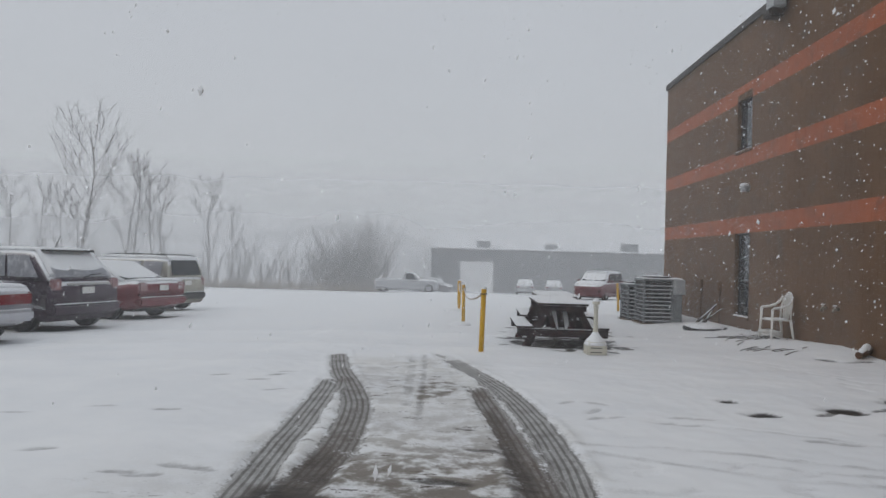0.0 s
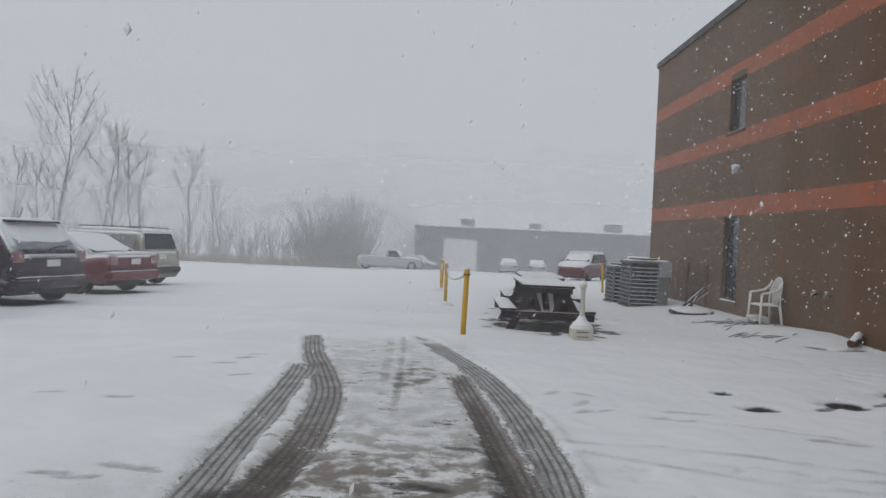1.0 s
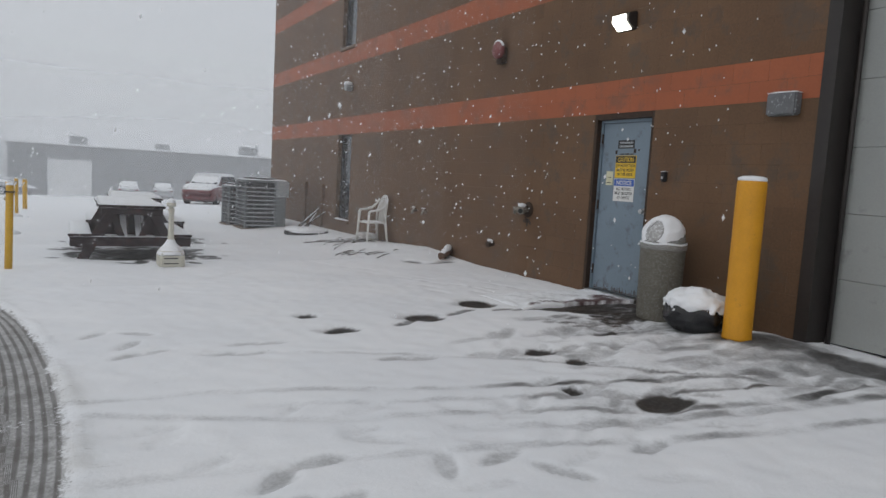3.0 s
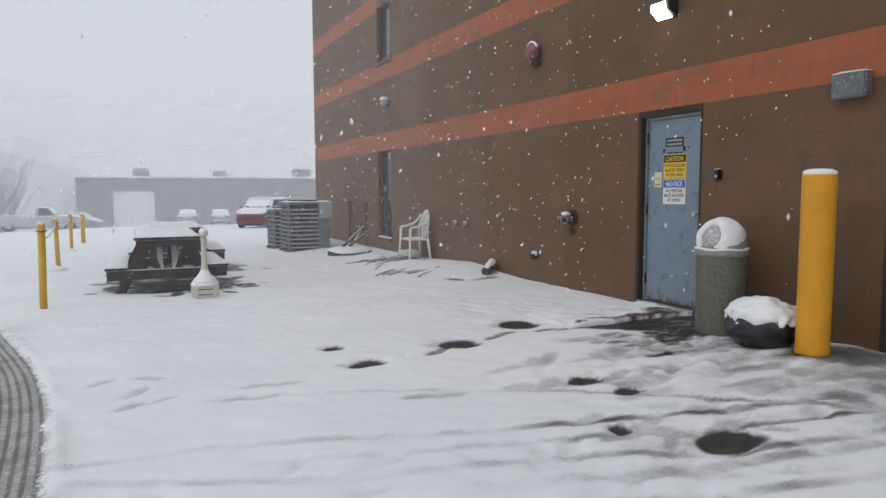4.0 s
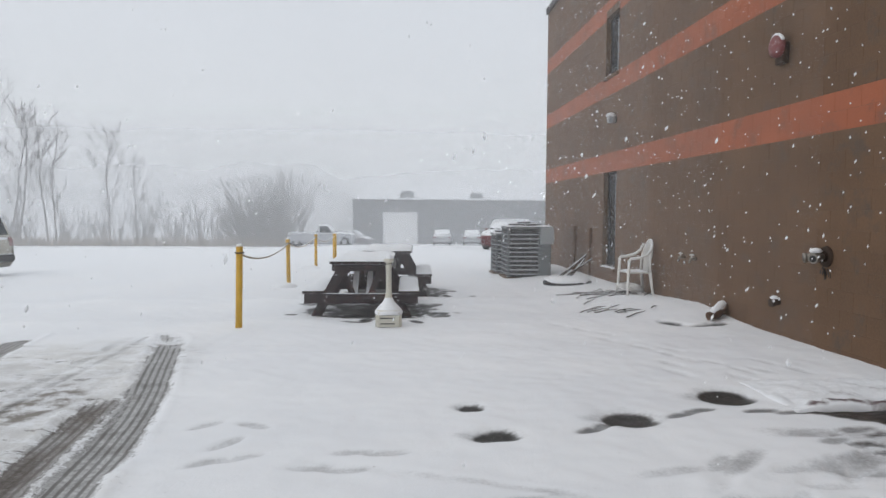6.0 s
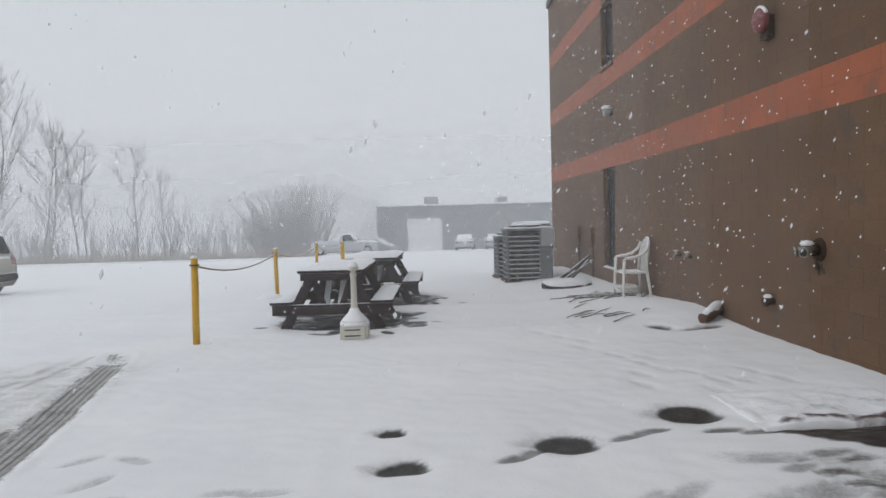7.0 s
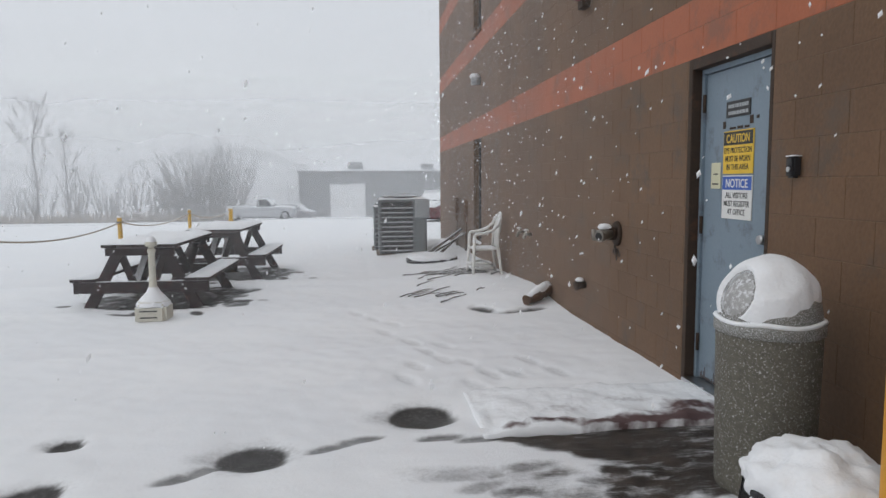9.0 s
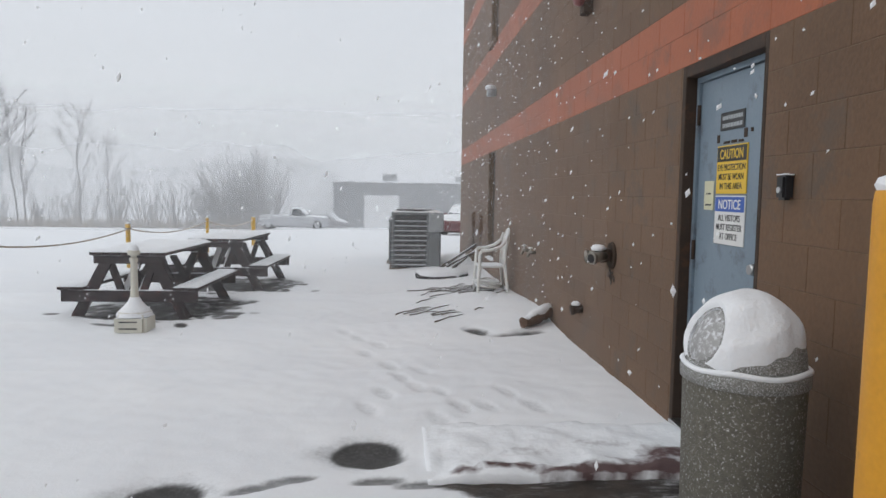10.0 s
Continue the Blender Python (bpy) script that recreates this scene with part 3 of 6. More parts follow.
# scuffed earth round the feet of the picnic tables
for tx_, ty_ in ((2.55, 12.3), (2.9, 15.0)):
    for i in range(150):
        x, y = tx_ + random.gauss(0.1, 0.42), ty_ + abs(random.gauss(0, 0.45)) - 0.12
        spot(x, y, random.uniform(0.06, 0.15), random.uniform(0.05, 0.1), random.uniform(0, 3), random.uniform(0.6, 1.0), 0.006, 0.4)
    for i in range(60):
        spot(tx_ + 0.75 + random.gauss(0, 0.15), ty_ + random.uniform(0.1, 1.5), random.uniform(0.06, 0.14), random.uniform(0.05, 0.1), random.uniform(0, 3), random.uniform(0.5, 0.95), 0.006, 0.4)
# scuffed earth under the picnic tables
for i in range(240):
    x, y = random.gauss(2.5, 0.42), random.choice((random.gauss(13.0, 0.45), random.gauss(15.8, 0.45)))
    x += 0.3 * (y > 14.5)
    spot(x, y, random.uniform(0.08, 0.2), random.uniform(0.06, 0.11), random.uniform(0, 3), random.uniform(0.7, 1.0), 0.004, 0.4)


def ground_material():
    m = bpy.data.materials.new("trodden_snow")
    m.use_nodes = True
    n, l = m.node_tree.nodes, m.node_tree.links
    b = n["Principled BSDF"]
    geo = n.new("ShaderNodeNewGeometry")

    def attr(name):
        a = n.new("ShaderNodeAttribute")
        a.attribute_name = name
        return a.outputs["Fac"]

    def tex(scale, detail=5, rough=0.6):
        t = n.new("ShaderNodeTexNoise")
        t.inputs["Scale"].default_value, t.inputs["Detail"].default_value, t.inputs["Roughness"].default_value = scale, detail, rough
        l.new(geo.outputs["Position"], t.inputs["Vector"])
        return t.outputs["Fac"]

    def op(kind, a, c, d=None):
        k = n.new("ShaderNodeMath")
        k.operation = kind
        for i, v in enumerate((a, c, d)):
            if v is None:
                continue
            if isinstance(v, (int, float)):
                k.inputs[i].default_value = v
            else:
                l.new(v, k.inputs[i])
        return k.outputs[0]

    def step(v, lo, hi, a=0.0, c=1.0):
        k = n.new("ShaderNodeMapRange")
        k.interpolation_type = "SMOOTHSTEP"
        for key, val in (("From Min", lo), ("From Max", hi), ("To Min", a), ("To Max", c)):
            k.inputs[key].default_value = val
        l.new(v, k.inputs["Value"])
        return k.outputs["Result"]

    def mix(f, a, c):
        k = n.new("ShaderNodeMix")
        k.data_type = "RGBA"
        l.new(f, k.inputs["Factor"])
        for key, v in (("A", a), ("B", c)):
            if isinstance(v, tuple):
                k.inputs[key].default_value = (*v, 1)
            else:
                l.new(v, k.inputs[key])
        return k.outputs["Result"]

    broad, mid, fine = tex(0.7), tex(4.5), tex(38, 6, 0.7)
    snow = mix(step(broad, 0.35, 0.7), (0.83, 0.845, 0.875), (0.885, 0.895, 0.915))
    # slush in the wheel ruts: ribs along the tread, brown where the asphalt grins through
    rib = step(op("SINE", op("MULTIPLY", attr("tread_u"), math.tau / 0.055), 0.0), -0.85, 0.3)
    lug = step(op("SINE", op("MULTIPLY", attr("tread_v"), math.tau / 0.075), 0.0), -0.2, 0.9)
    slush = mix(step(mid, 0.38, 0.66), (0.11, 0.1, 0.09), (0.2, 0.195, 0.19))
    ridge = mix(step(fine, 0.35, 0.65), (0.33, 0.325, 0.32), (0.56, 0.56, 0.56))
    tread = mix(op("MULTIPLY", rib, op("MULTIPLY", step(mid, 0.3, 0.6, 0.45, 0.95), step(fine, 0.3, 0.6, 0.7, 1.0))), slush, ridge)
    col = snow
    cm = op("MULTIPLY", attr("churn"), step(op("ADD", op("MULTIPLY", mid, 0.65), op("MULTIPLY", fine, 0.35)), 0.34, 0.6))
    col = mix(op("MULTIPLY", cm, 0.5), col, mix(step(broad, 0.38, 0.62), (0.4, 0.38, 0.345), (0.6, 0.59, 0.55)))
    long_ = n.new("ShaderNodeVectorMath")
    long_.operation = "MULTIPLY"
    long_.inputs[1].default_value = (1.6, 7.5, 1.0)
    l.new(geo.outputs["Position"], long_.inputs[0])
    streak = n.new("ShaderNodeTexNoise")
    streak.inputs["Scale"].default_value, streak.inputs["Detail"].default_value, streak.inputs["Roughness"].default_value = 1.3, 6, 0.72
    l.new(long_.outputs[0], streak.inputs["Vector"])
    clods = op("MULTIPLY", attr("churn"), step(op("ADD", op("MULTIPLY", streak.outputs["Fac"], 0.75), op("MULTIPLY", fine, 0.25)), 0.57, 0.62))
    col = mix(op("MULTIPLY", clods, 0.85), col, (0.085, 0.07, 0.058))
    brown = op("MULTIPLY", step(attr("churn"), 0.95, 1.35), step(mid, 0.42, 0.58))
    col = mix(op("MULTIPLY", brown, 0.8), col, mix(fine, (0.08, 0.058, 0.042), (0.24, 0.2, 0.16)))
    tread = mix(op("MULTIPLY", attr("mud"), step(op("ADD", op("MULTIPLY", mid, 0.6), op("MULTIPLY", fine, 0.4)), 0.35, 0.65, 1.0, 0.55)), tread, mix(step(fine, 0.35, 0.7), (0.06, 0.04, 0.027), (0.15, 0.115, 0.09)))
    tr = step(op("ADD", attr("track"), op("ADD", op("MULTIPLY_ADD", fine, 1.5, -0.75), op("MULTIPLY_ADD", mid, 0.9, -0.45))), 0.3, 0.62, 0.0, 0.96)
    col = mix(tr, col, tread)
    bits = op("MULTIPLY", attr("mud"), op("MULTIPLY_ADD", streak.outputs["Fac"], -2.6, 1.3))
    # the wet mask also holds shade painted under the cars and the bank edge
    wet = step(op("ADD", op("ADD", attr("wet"), op("MULTIPLY", bits, attr("wet"))), op("ADD", op("MULTIPLY_ADD", fine, 0.45, -0.225), op("MULTIPLY_ADD", mid, 0.5, -0.25))), 0.05, 0.95)
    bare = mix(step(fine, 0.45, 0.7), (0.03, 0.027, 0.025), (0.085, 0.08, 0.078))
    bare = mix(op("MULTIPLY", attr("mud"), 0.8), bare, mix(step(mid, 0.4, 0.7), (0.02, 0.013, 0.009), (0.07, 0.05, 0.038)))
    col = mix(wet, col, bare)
    l.new(col, b.inputs["Base Color"])
    any_wet = op("MAXIMUM", wet, op("MULTIPLY", tr, 0.6))
    l.new(step(any_wet, 0.0, 1.0, 0.75, 0.58), b.inputs["Roughness"])
    bp = n.new("ShaderNodeBump")
    bp.inputs["Strength"].default_value, bp.inputs["Distance"].default_value = 0.35, 0.03
    h = op("ADD", op("MULTIPLY", mid, 0.5), op("MULTIPLY", fine, 0.25))
    h = op("ADD", h, op("MULTIPLY", op("MULTIPLY", rib, attr("track")), 0.25))
    h = op("ADD", h, op("MULTIPLY", op("MULTIPLY", fine, op("ADD", attr("churn"), attr("mud"))), 1.1))
    l.new(h, bp.inputs["Height"])
    l.new(bp.outputs[0], b.inputs["Normal"])
    return m


nx_, ny_ = len(gx), len(gy)
ii = (np.arange(nx_ - 1)[:, None] * ny_ + np.arange(ny_ - 1)[None, :]).ravel()
quads = np.stack([ii, ii + ny_, ii + ny_ + 1, ii + 1], 1)
gme = bpy.data.meshes.new("ground")
gme.vertices.add(len(vx))
gme.vertices.foreach_set("co", np.stack([vx, vy, vz], 1).ravel())
gme.loops.add(quads.size)
gme.loops.foreach_set("vertex_index", quads.ravel())
gme.polygons.add(len(quads))
gme.polygons.foreach_set("loop_start", np.arange(0, quads.size, 4))
gme.polygons.foreach_set("use_smooth", np.ones(len(quads), bool))
gme.update(calc_edges=True)
for key, values in (("track", vtrack), ("tread_u", vu), ("tread_v", vv), ("wet", vwet_shade), ("churn", vchurn), ("mud", vmud)):
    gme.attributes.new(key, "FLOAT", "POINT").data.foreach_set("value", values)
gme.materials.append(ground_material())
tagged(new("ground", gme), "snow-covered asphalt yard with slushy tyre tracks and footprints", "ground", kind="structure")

# ---------- main building ----------
WX, WALL_N, WALL_S, ROOF = 7.34, 22.85, -14.0, 7.3
OPEN = {"door": (7.2, 8.18, -0.2, 2.24), "low": (16.28, 17.12, 0.24, 2.24), "high": (16.28, 17.12, 4.24, 5.5), "bay": (1.0, 5.25, -0.2, 4.24)}
STRIPES = ((2.24, 2.64), (3.84, 4.24), (5.5, 5.9))


def solid_wall(name, x0, x1, y0, y1, z0, z1, holes, mat, label):
    """A wall slab along y, made of boxes round its openings."""
    bm = bmesh.new()
    ys = sorted({y0, y1, *[v for h in holes for v in h[:2]]})
    for a, b in zip(ys, ys[1:]):
        cuts = sorted((h[2], h[3]) for h in holes if h[0] <= a and h[1] >= b)
        z = z0
        for lo, hi in cuts:
            if lo > z:
                box(bm, x0, x1, a, b, z, lo)
            z = max(z, hi)
        if z < z1:
            box(bm, x0, x1, a, b, z, z1)
    bmesh.ops.remove_doubles(bm, verts=list(bm.verts), dist=1e-5)
    return tagged(part(name, bm, mat), label, "wall", kind="structure")


wall_w = solid_wall("wall_west", WX + 0.0022, WX + 0.3, WALL_S, WALL_N, -0.6, ROOF, list(OPEN.values()), MORTAR, "two-storey painted concrete block wall with orange stripes")
for name, c in (("wall_north", (WX + 0.3, WX + 22, WALL_N - 0.3, WALL_N, -0.8, ROOF)), ("wall_south", (WX + 0.3, WX + 22, WALL_S, WALL_S + 0.3, -0.6, ROOF)), ("wall_east", (WX + 21.7, WX + 22, WALL_S + 0.3, WALL_N - 0.3, -0.6, ROOF))):
    bm = bmesh.new()
    box(bm, *c)
    tagged(part(name, bm, BLOCK), "tan painted concrete block wall of the building", "wall", kind="structure")
bm = bmesh.new()
box(bm, WX - 0.02, WX + 22.02, WALL_S - 0.02, WALL_N + 0.02, ROOF, ROOF + 0.06)
tagged(part("roof", bm, SNOW), "flat snow-covered roof", "roof", kind="structure")
bm = bmesh.new()
box(bm, WX - 0.05, WX - 0.021, WALL_S - 0.05, WALL_N + 0.05, ROOF - 0.1, ROOF + 0.08)
box(bm, WX - 0.021, WX + 22, WALL_N + 0.021, WALL_N + 0.05, ROOF - 0.1, ROOF + 0.08)
tagged(part("roof_trim", bm, TRIM), "dark metal coping along the roof edge", "trim", kind="structure")
bm = bmesh.new()
box(bm, WX + 0.32, WX + 21, WALL_S + 1, WALL_N - 1, -0.3, -0.05)
tagged(part("floor", bm, MORTAR), "dark concrete floor inside the building", "floor", kind="structure")

# ---------- openings of the main building ----------
def window(name, y0, y1, z0, z1, label):
    w = thing(name, pose(WX, (y0 + y1) / 2, z0), label, "window", kind="structure")
    h, ww = z1 - z0, (y1 - y0) / 2
    bm = bmesh.new()
    for c in ((0.1, 0.16, -ww, -ww + 0.05, 0, h), (0.1, 0.16, ww - 0.05, ww, 0, h), (0.1, 0.16, -ww + 0.05, ww - 0.05, 0, 0.05), (0.1, 0.16, -ww + 0.05, ww - 0.05, h - 0.05, h)):
        box(bm, *c)
    part("window_frame", bm, TRIM, w, "dark bronze metal frame")
    one_box("pane", GLASS, w, 0.125, 0.135, -ww + 0.05, ww - 0.05, 0.05, h - 0.05, bev=0, label="dark glass pane")
    one_box("window_sill", BLOCK, w, -0.05, 0.1, -ww - 0.04, ww + 0.04, -0.06, 0.0, bev=0.006, label="projecting painted sill")
    snow_pad(w, -0.048, 0.09, -ww, ww, 0.0, 0.03, n=12, label="line of snow on the sill")
    return w


window("window_1", *OPEN["low"], "tall narrow dark window with a snowy sill")
window("window_2", *OPEN["high"], "narrow dark upper-storey window")
for k in ("low", "high"):
    y0, y1, z0, z1 = OPEN[k]
    bm = bmesh.new()
    box(bm, WX + 0.32, WX + 0.36, y0 - 0.2, y1 + 0.2, z0 - 0.2, z1 + 0.2)
    tagged(part("window_backing", bm, BLACK), "dark blind behind the window", "trim", kind="structure")


def flat_text(text, size, mat, parent, x, y, z, width=None, name="lettering"):
    """Lettering that faces -x; y is its middle, z its base line."""
    cu = bpy.data.curves.new(name, "FONT")
    cu.body, cu.size, cu.align_x, cu.extrude, cu.offset = text, size, "CENTER", 0.0006, 0.0006 * size / 0.05
    tmp = bpy.data.objects.new(name, cu)
    me = bpy.data.meshes.new_from_object(tmp)
    bpy.data.objects.remove(tmp)
    me.materials.append(mat)
    ob = new(name, me)
    ob.parent = parent
    s = 1.0
    if width:
        xs = [v.co.x for v in me.vertices]
        s = width / (max(xs) - min(xs))
    ob.matrix_basis = Matrix.Translation((x, y, z)) @ Matrix(((0, 0, -1), (-1, 0, 0), (0, 1, 0))).to_4x4() @ Matrix.Diagonal((s, 1, 1, 1))
    return ob


# steel entrance door
dy0, dy1, _, dtop = OPEN["door"]
door = thing("door_1", pose(WX, (dy0 + dy1) / 2, 0.02), "blue-grey steel door with safety signs and rust at its foot", "door", kind="structure")
dw = (dy1 - dy0) / 2
bm = bmesh.new()
for c in ((0.0, 0.16, dw - 0.05, dw, -0.05, 2.22), (0.0, 0.16, -dw, -dw + 0.035, -0.05, 2.22), (0.0, 0.16, -dw + 0.035, dw - 0.05, 2.15, 2.22)):
    box(bm, *c)
part("door_frame", bevelled(bm, 0.004), JAMB, door, "dark brown steel frame")
bm = bmesh.new()
for c in ((0.07, 0.16, dw - 0.085, dw - 0.052, 0, 2.148), (0.07, 0.16, -dw + 0.036, dw - 0.086, 2.115, 2.148)):
    box(bm, *c)
part("door_stop", bm, BLUE, door, "blue-grey inner stop")
leaf = one_box("door_leaf", BLUE, door, 0.085, 0.13, -dw + 0.04, dw - 0.09, 0.03, 2.11, bev=0.004, label="blue-grey painted leaf")
for z in (0.28, 1.1, 1.92):
    bm = bmesh.new()
    rod(bm, (0.072, dw - 0.088, z - 0.06), (0.072, dw - 0.088, z + 0.06), 0.012, seg=8)
    part("hinge", bm, JAMB, door, "dark butt hinge")
bm = bmesh.new()
ry = -dw + 0.06
while ry < dw - 0.12:
    h = random.uniform(0.008, 0.03) + 0.07 * random.random() ** 3
    box(bm, 0.0835, 0.0845, ry, ry + 0.007, 0.035, 0.035 + h)
    ry += random.uniform(0.007, 0.016)
part("rust_streaks", bm, RUST, leaf, "brown rust along the foot")
bm = bmesh.new()
rod(bm, (0.085, -dw + 0.12, 1.06), (0.045, -dw + 0.12, 1.06), 0.016, seg=10)
rod(bm, (0.05, -dw + 0.12, 1.06), (0.02, -dw + 0.12, 1.06), 0.03, 0.026, seg=14)
rod(bm, (0.086, -dw + 0.12, 1.06), (0.078, -dw + 0.12, 1.06), 0.036, seg=14)
part("knob", bm, CHROME, leaf, "round chrome knob")
one_box("threshold", CHROME, door, -0.03, 0.14, -dw + 0.04, dw - 0.06, -0.02, 0.025, bev=0.004, label="worn metal threshold")
bm = bmesh.new()
box(bm, 0.076, 0.083, -dw + 0.06, -dw + 0.075, 2.0, 2.06)
part("mark", bm, SIGNW, leaf, "small white mark")


def plate(name, y0, y1, z0, z1, mat, label, x=0.078):
    b = one_box(name, mat, leaf, x, 0.0845, y0, y1, z0, z1, bev=0.0015, label=label)
    return b


sc = -(dy0 + dy1) / 2
sy0, sy1 = 7.5 + sc, 7.84 + sc
mid_s = (sy0 + sy1) / 2
p = plate("caution_sign", sy0, sy1, 1.445, 1.715, SIGNY, "yellow and black caution sign")
bm = bmesh.new()
box(bm, 0.0765, 0.0778, sy0 + 0.006, sy1 - 0.006, 1.625, 1.708)
part("sign_band", bm, SIGNK, p, "black band")
flat_text("CAUTION", 0.075, SIGNY, p, 0.0758, mid_s, 1.64, 0.26)
for i, t in enumerate(("EYE PROTECTION", "MUST BE WORN", "IN THIS AREA")):
    flat_text(t, 0.05, SIGNK, p, 0.0774, mid_s, 1.575 - 0.052 * i, (0.31, 0.28, 0.25)[i])
p = plate("notice_sign", sy0, sy1, 1.16, 1.435, SIGNW, "white and blue notice sign")
bm = bmesh.new()
box(bm, 0.0765, 0.0778, sy0 + 0.006, sy1 - 0.006, 1.345, 1.428)
part("sign_band", bm, SIGNB, p, "blue band")
flat_text("NOTICE", 0.075, SIGNW, p, 0.0758, mid_s, 1.36, 0.25)
for i, t in enumerate(("ALL VISITORS", "MUST REGISTER", "AT OFFICE")):
    flat_text(t, 0.05, SIGNK, p, 0.0774, mid_s, 1.293 - 0.052 * i, (0.25, 0.29, 0.2)[i])
p = plate("name_plate", 7.55 + sc, 7.82 + sc, 1.8, 1.9, SIGNK, "small black plate with worn lettering")
bm = bmesh.new()
for z in (1.815, 1.858):
    y = sy0 + 0.07
    while y < sy1 - 0.05:
        d = random.uniform(0.012, 0.03)
        box(bm, 0.0768, 0.0779, y, y + d, z, z + 0.022)
        y += d + 0.006
part("lettering", bm, ACLIGHT, p, "worn unreadable lettering")
bm = bmesh.new()
for y, z, w_, h in ((7.52, 1.745, 0.035, 0.05), (7.83, 1.735, 0.03, 0.045), (7.56, 1.725, 0.05, 0.014), (7.63, 1.725, 0.06, 0.016), (7.71, 1.725, 0.07, 0.014), (7.46, 1.77, 0.025, 0.02)):
    box(bm, 0.0815, 0.0845, y + sc, y + sc + w_, z, z + h)
part("sign_remnant", bm, JAMB, leaf, "torn remains of an older sign")
p = plate("paper_label", 7.87 + sc, 7.985 + sc, 1.35, 1.52, CREAM, "cream paper label")
bm = bmesh.new()
for y, z, w_ in ((7.9, 1.44, 0.02), (7.925, 1.44, 0.012), (7.945, 1.44, 0.01), (7.89, 1.375, 0.075)):
    box(bm, 0.0766, 0.0779, y + sc, y + sc + w_, z, z + 0.01)
part("lettering", bm, SIGNK, p, "faint print")

# overhead door of the loading bay, set back in its opening
b0, b1, _, btop = OPEN["bay"]
bay = thing("door_2", pose(WX, 0, 0), "closed white sectional overhead door in a dark reveal", "overhead door", kind="structure")
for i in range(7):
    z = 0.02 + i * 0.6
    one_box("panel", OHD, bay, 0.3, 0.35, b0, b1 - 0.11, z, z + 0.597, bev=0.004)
# jamb strips, near black so that their colour gives the recess shadow
bm = bmesh.new()
for c in ((-0.012, 0.38, b1 - 0.11, b1 + 0.015, -0.1, btop), (-0.012, 0.38, b0 - 0.015, b0, -0.1, btop)):
    box(bm, *c)
part("reveal", bm, TRIM, bay, "jamb coloured dark for the recess shadow")
bm = bmesh.new()
rod(bm, (0.24, b1 - 0.16, 0), (0.24, b1 - 0.16, 3.6), 0.025, seg=8)
part("track", bm, TRIM, bay, "dark vertical guide track")

# ---------- fixtures on the wall ----------
lamp = thing("wall_lamp", pose(WX, 7.73, 3.31) @ Matrix.Scale(0.86, 4), "lit wall-pack floodlight in a dark bronze housing", "lamp")
bm = bmesh.new()
v = box(bm, -0.17, 0.0, -0.17, 0.17, -0.14, 0.12)
for q in v:
    if q.co.x < -0.1:
        q.co.z = q.co.z * (0.6 if q.co.z > 0 else 0.25)
bevelled(bm, 0.015, 2)
part("housing", bm, TRIM, lamp, "dark bronze housing")
bm = bmesh.new()
vs = [bm.verts.new(p) for p in ((-0.183, -0.13, -0.03), (-0.183, 0.13, -0.03), (-0.065, 0.13, -0.13), (-0.065, -0.13, -0.13), (-0.186, -0.13, 0.055), (-0.186, 0.13, 0.055))]
bm.faces.new(vs[:4])
bm.faces.new((vs[0], vs[4], vs[5], vs[1]))
ext = bmesh.ops.solidify(bm, geom=list(bm.faces), thickness=0.006)
part("lens", bm, LAMPGLASS, lamp, "bright glowing lens")

alarm = thing("alarm_bell", pose(WX, 10.32, 3.31), "round red alarm bell on a dark backbox", "alarm bell")
one_box("backbox", JAMB, alarm, -0.08, 0, -0.08, 0.08, -0.2, 0.04)
bm = bmesh.new()
lathe(bm, ((0.125, 0.0), (0.13, 0.03), (0.12, 0.06), (0.08, 0.085), (0.0, 0.095)), 24)
bmesh.ops.transform(bm, matrix=Matrix.Translation((-0.08, 0, 0)) @ Matrix.Rotation(radians(-90), 4, "Y"), verts=list(bm.verts))
part("gong", bm, REDP, alarm, "dull red dome", True)
bm = bmesh.new()
tube(bm, [(-0.1 - 0.02 * math.cos(a), 0.13 * math.sin(a), 0.13 * math.cos(a)) for a in np.linspace(-1.2, 1.2, 13)], 0.02, 6)
part("snow_cap", bm, SNOW, alarm, "rim of snow")

vent = thing("vent_cap", pose(WX, 16.4, 3.29), "small pale vent cap with a tuft of snow", "vent")
bm = bmesh.new()
rod(bm, (0, 0, 0), (-0.16, 0, 0), 0.075, 0.085, 14)
part("pipe", bm, ACLIGHT, vent)
bm = bmesh.new()
lathe(bm, ((0.09, 0.05), (0.1, 0.08), (0.07, 0.12), (0, 0.135)), 12, (-0.1, 0, 0), 0.2)
part("snow_cap", bm, SNOW, vent, "tuft of snow")

fdc = thing("fire_hose_connection", pose(WX, 9.44, 0.96) @ Matrix.Scale(0.8, 4), "twin brass fire hose inlet on a dark round plate", "hose connection")
bm = bmesh.new()
rod(bm, (0, 0, 0), (-0.025, 0, 0), 0.14, 0.13, 22)
part("wall_plate", bm, JAMB, fdc, "dark round wall plate")
bm = bmesh.new()
rod(bm, (-0.02, 0, 0), (-0.12, 0, 0), 0.07, 0.075, 14)
part("body", bm, JAMB, fdc, "dark casting")
for s in (-1, 1):
    bm = bmesh.new()
    rod(bm, (-0.09, s * 0.03, 0), (-0.24, s * 0.1, -0.02), 0.052, 0.052, 14)
    rod(bm, (-0.215, s * 0.088, -0.017), (-0.25, s * 0.105, -0.022), 0.064, 0.064, 14)
    c = part("inlet", bm, BRASS, fdc, "worn brass inlet")
    bm = bmesh.new()
    rod(bm, (-0.248, s * 0.104, -0.022), (-0.256, s * 0.108, -0.023), 0.045, 0.045, 12)
    part("cap", bm, SIGNK, c, "dark cap")
bm = bmesh.new()
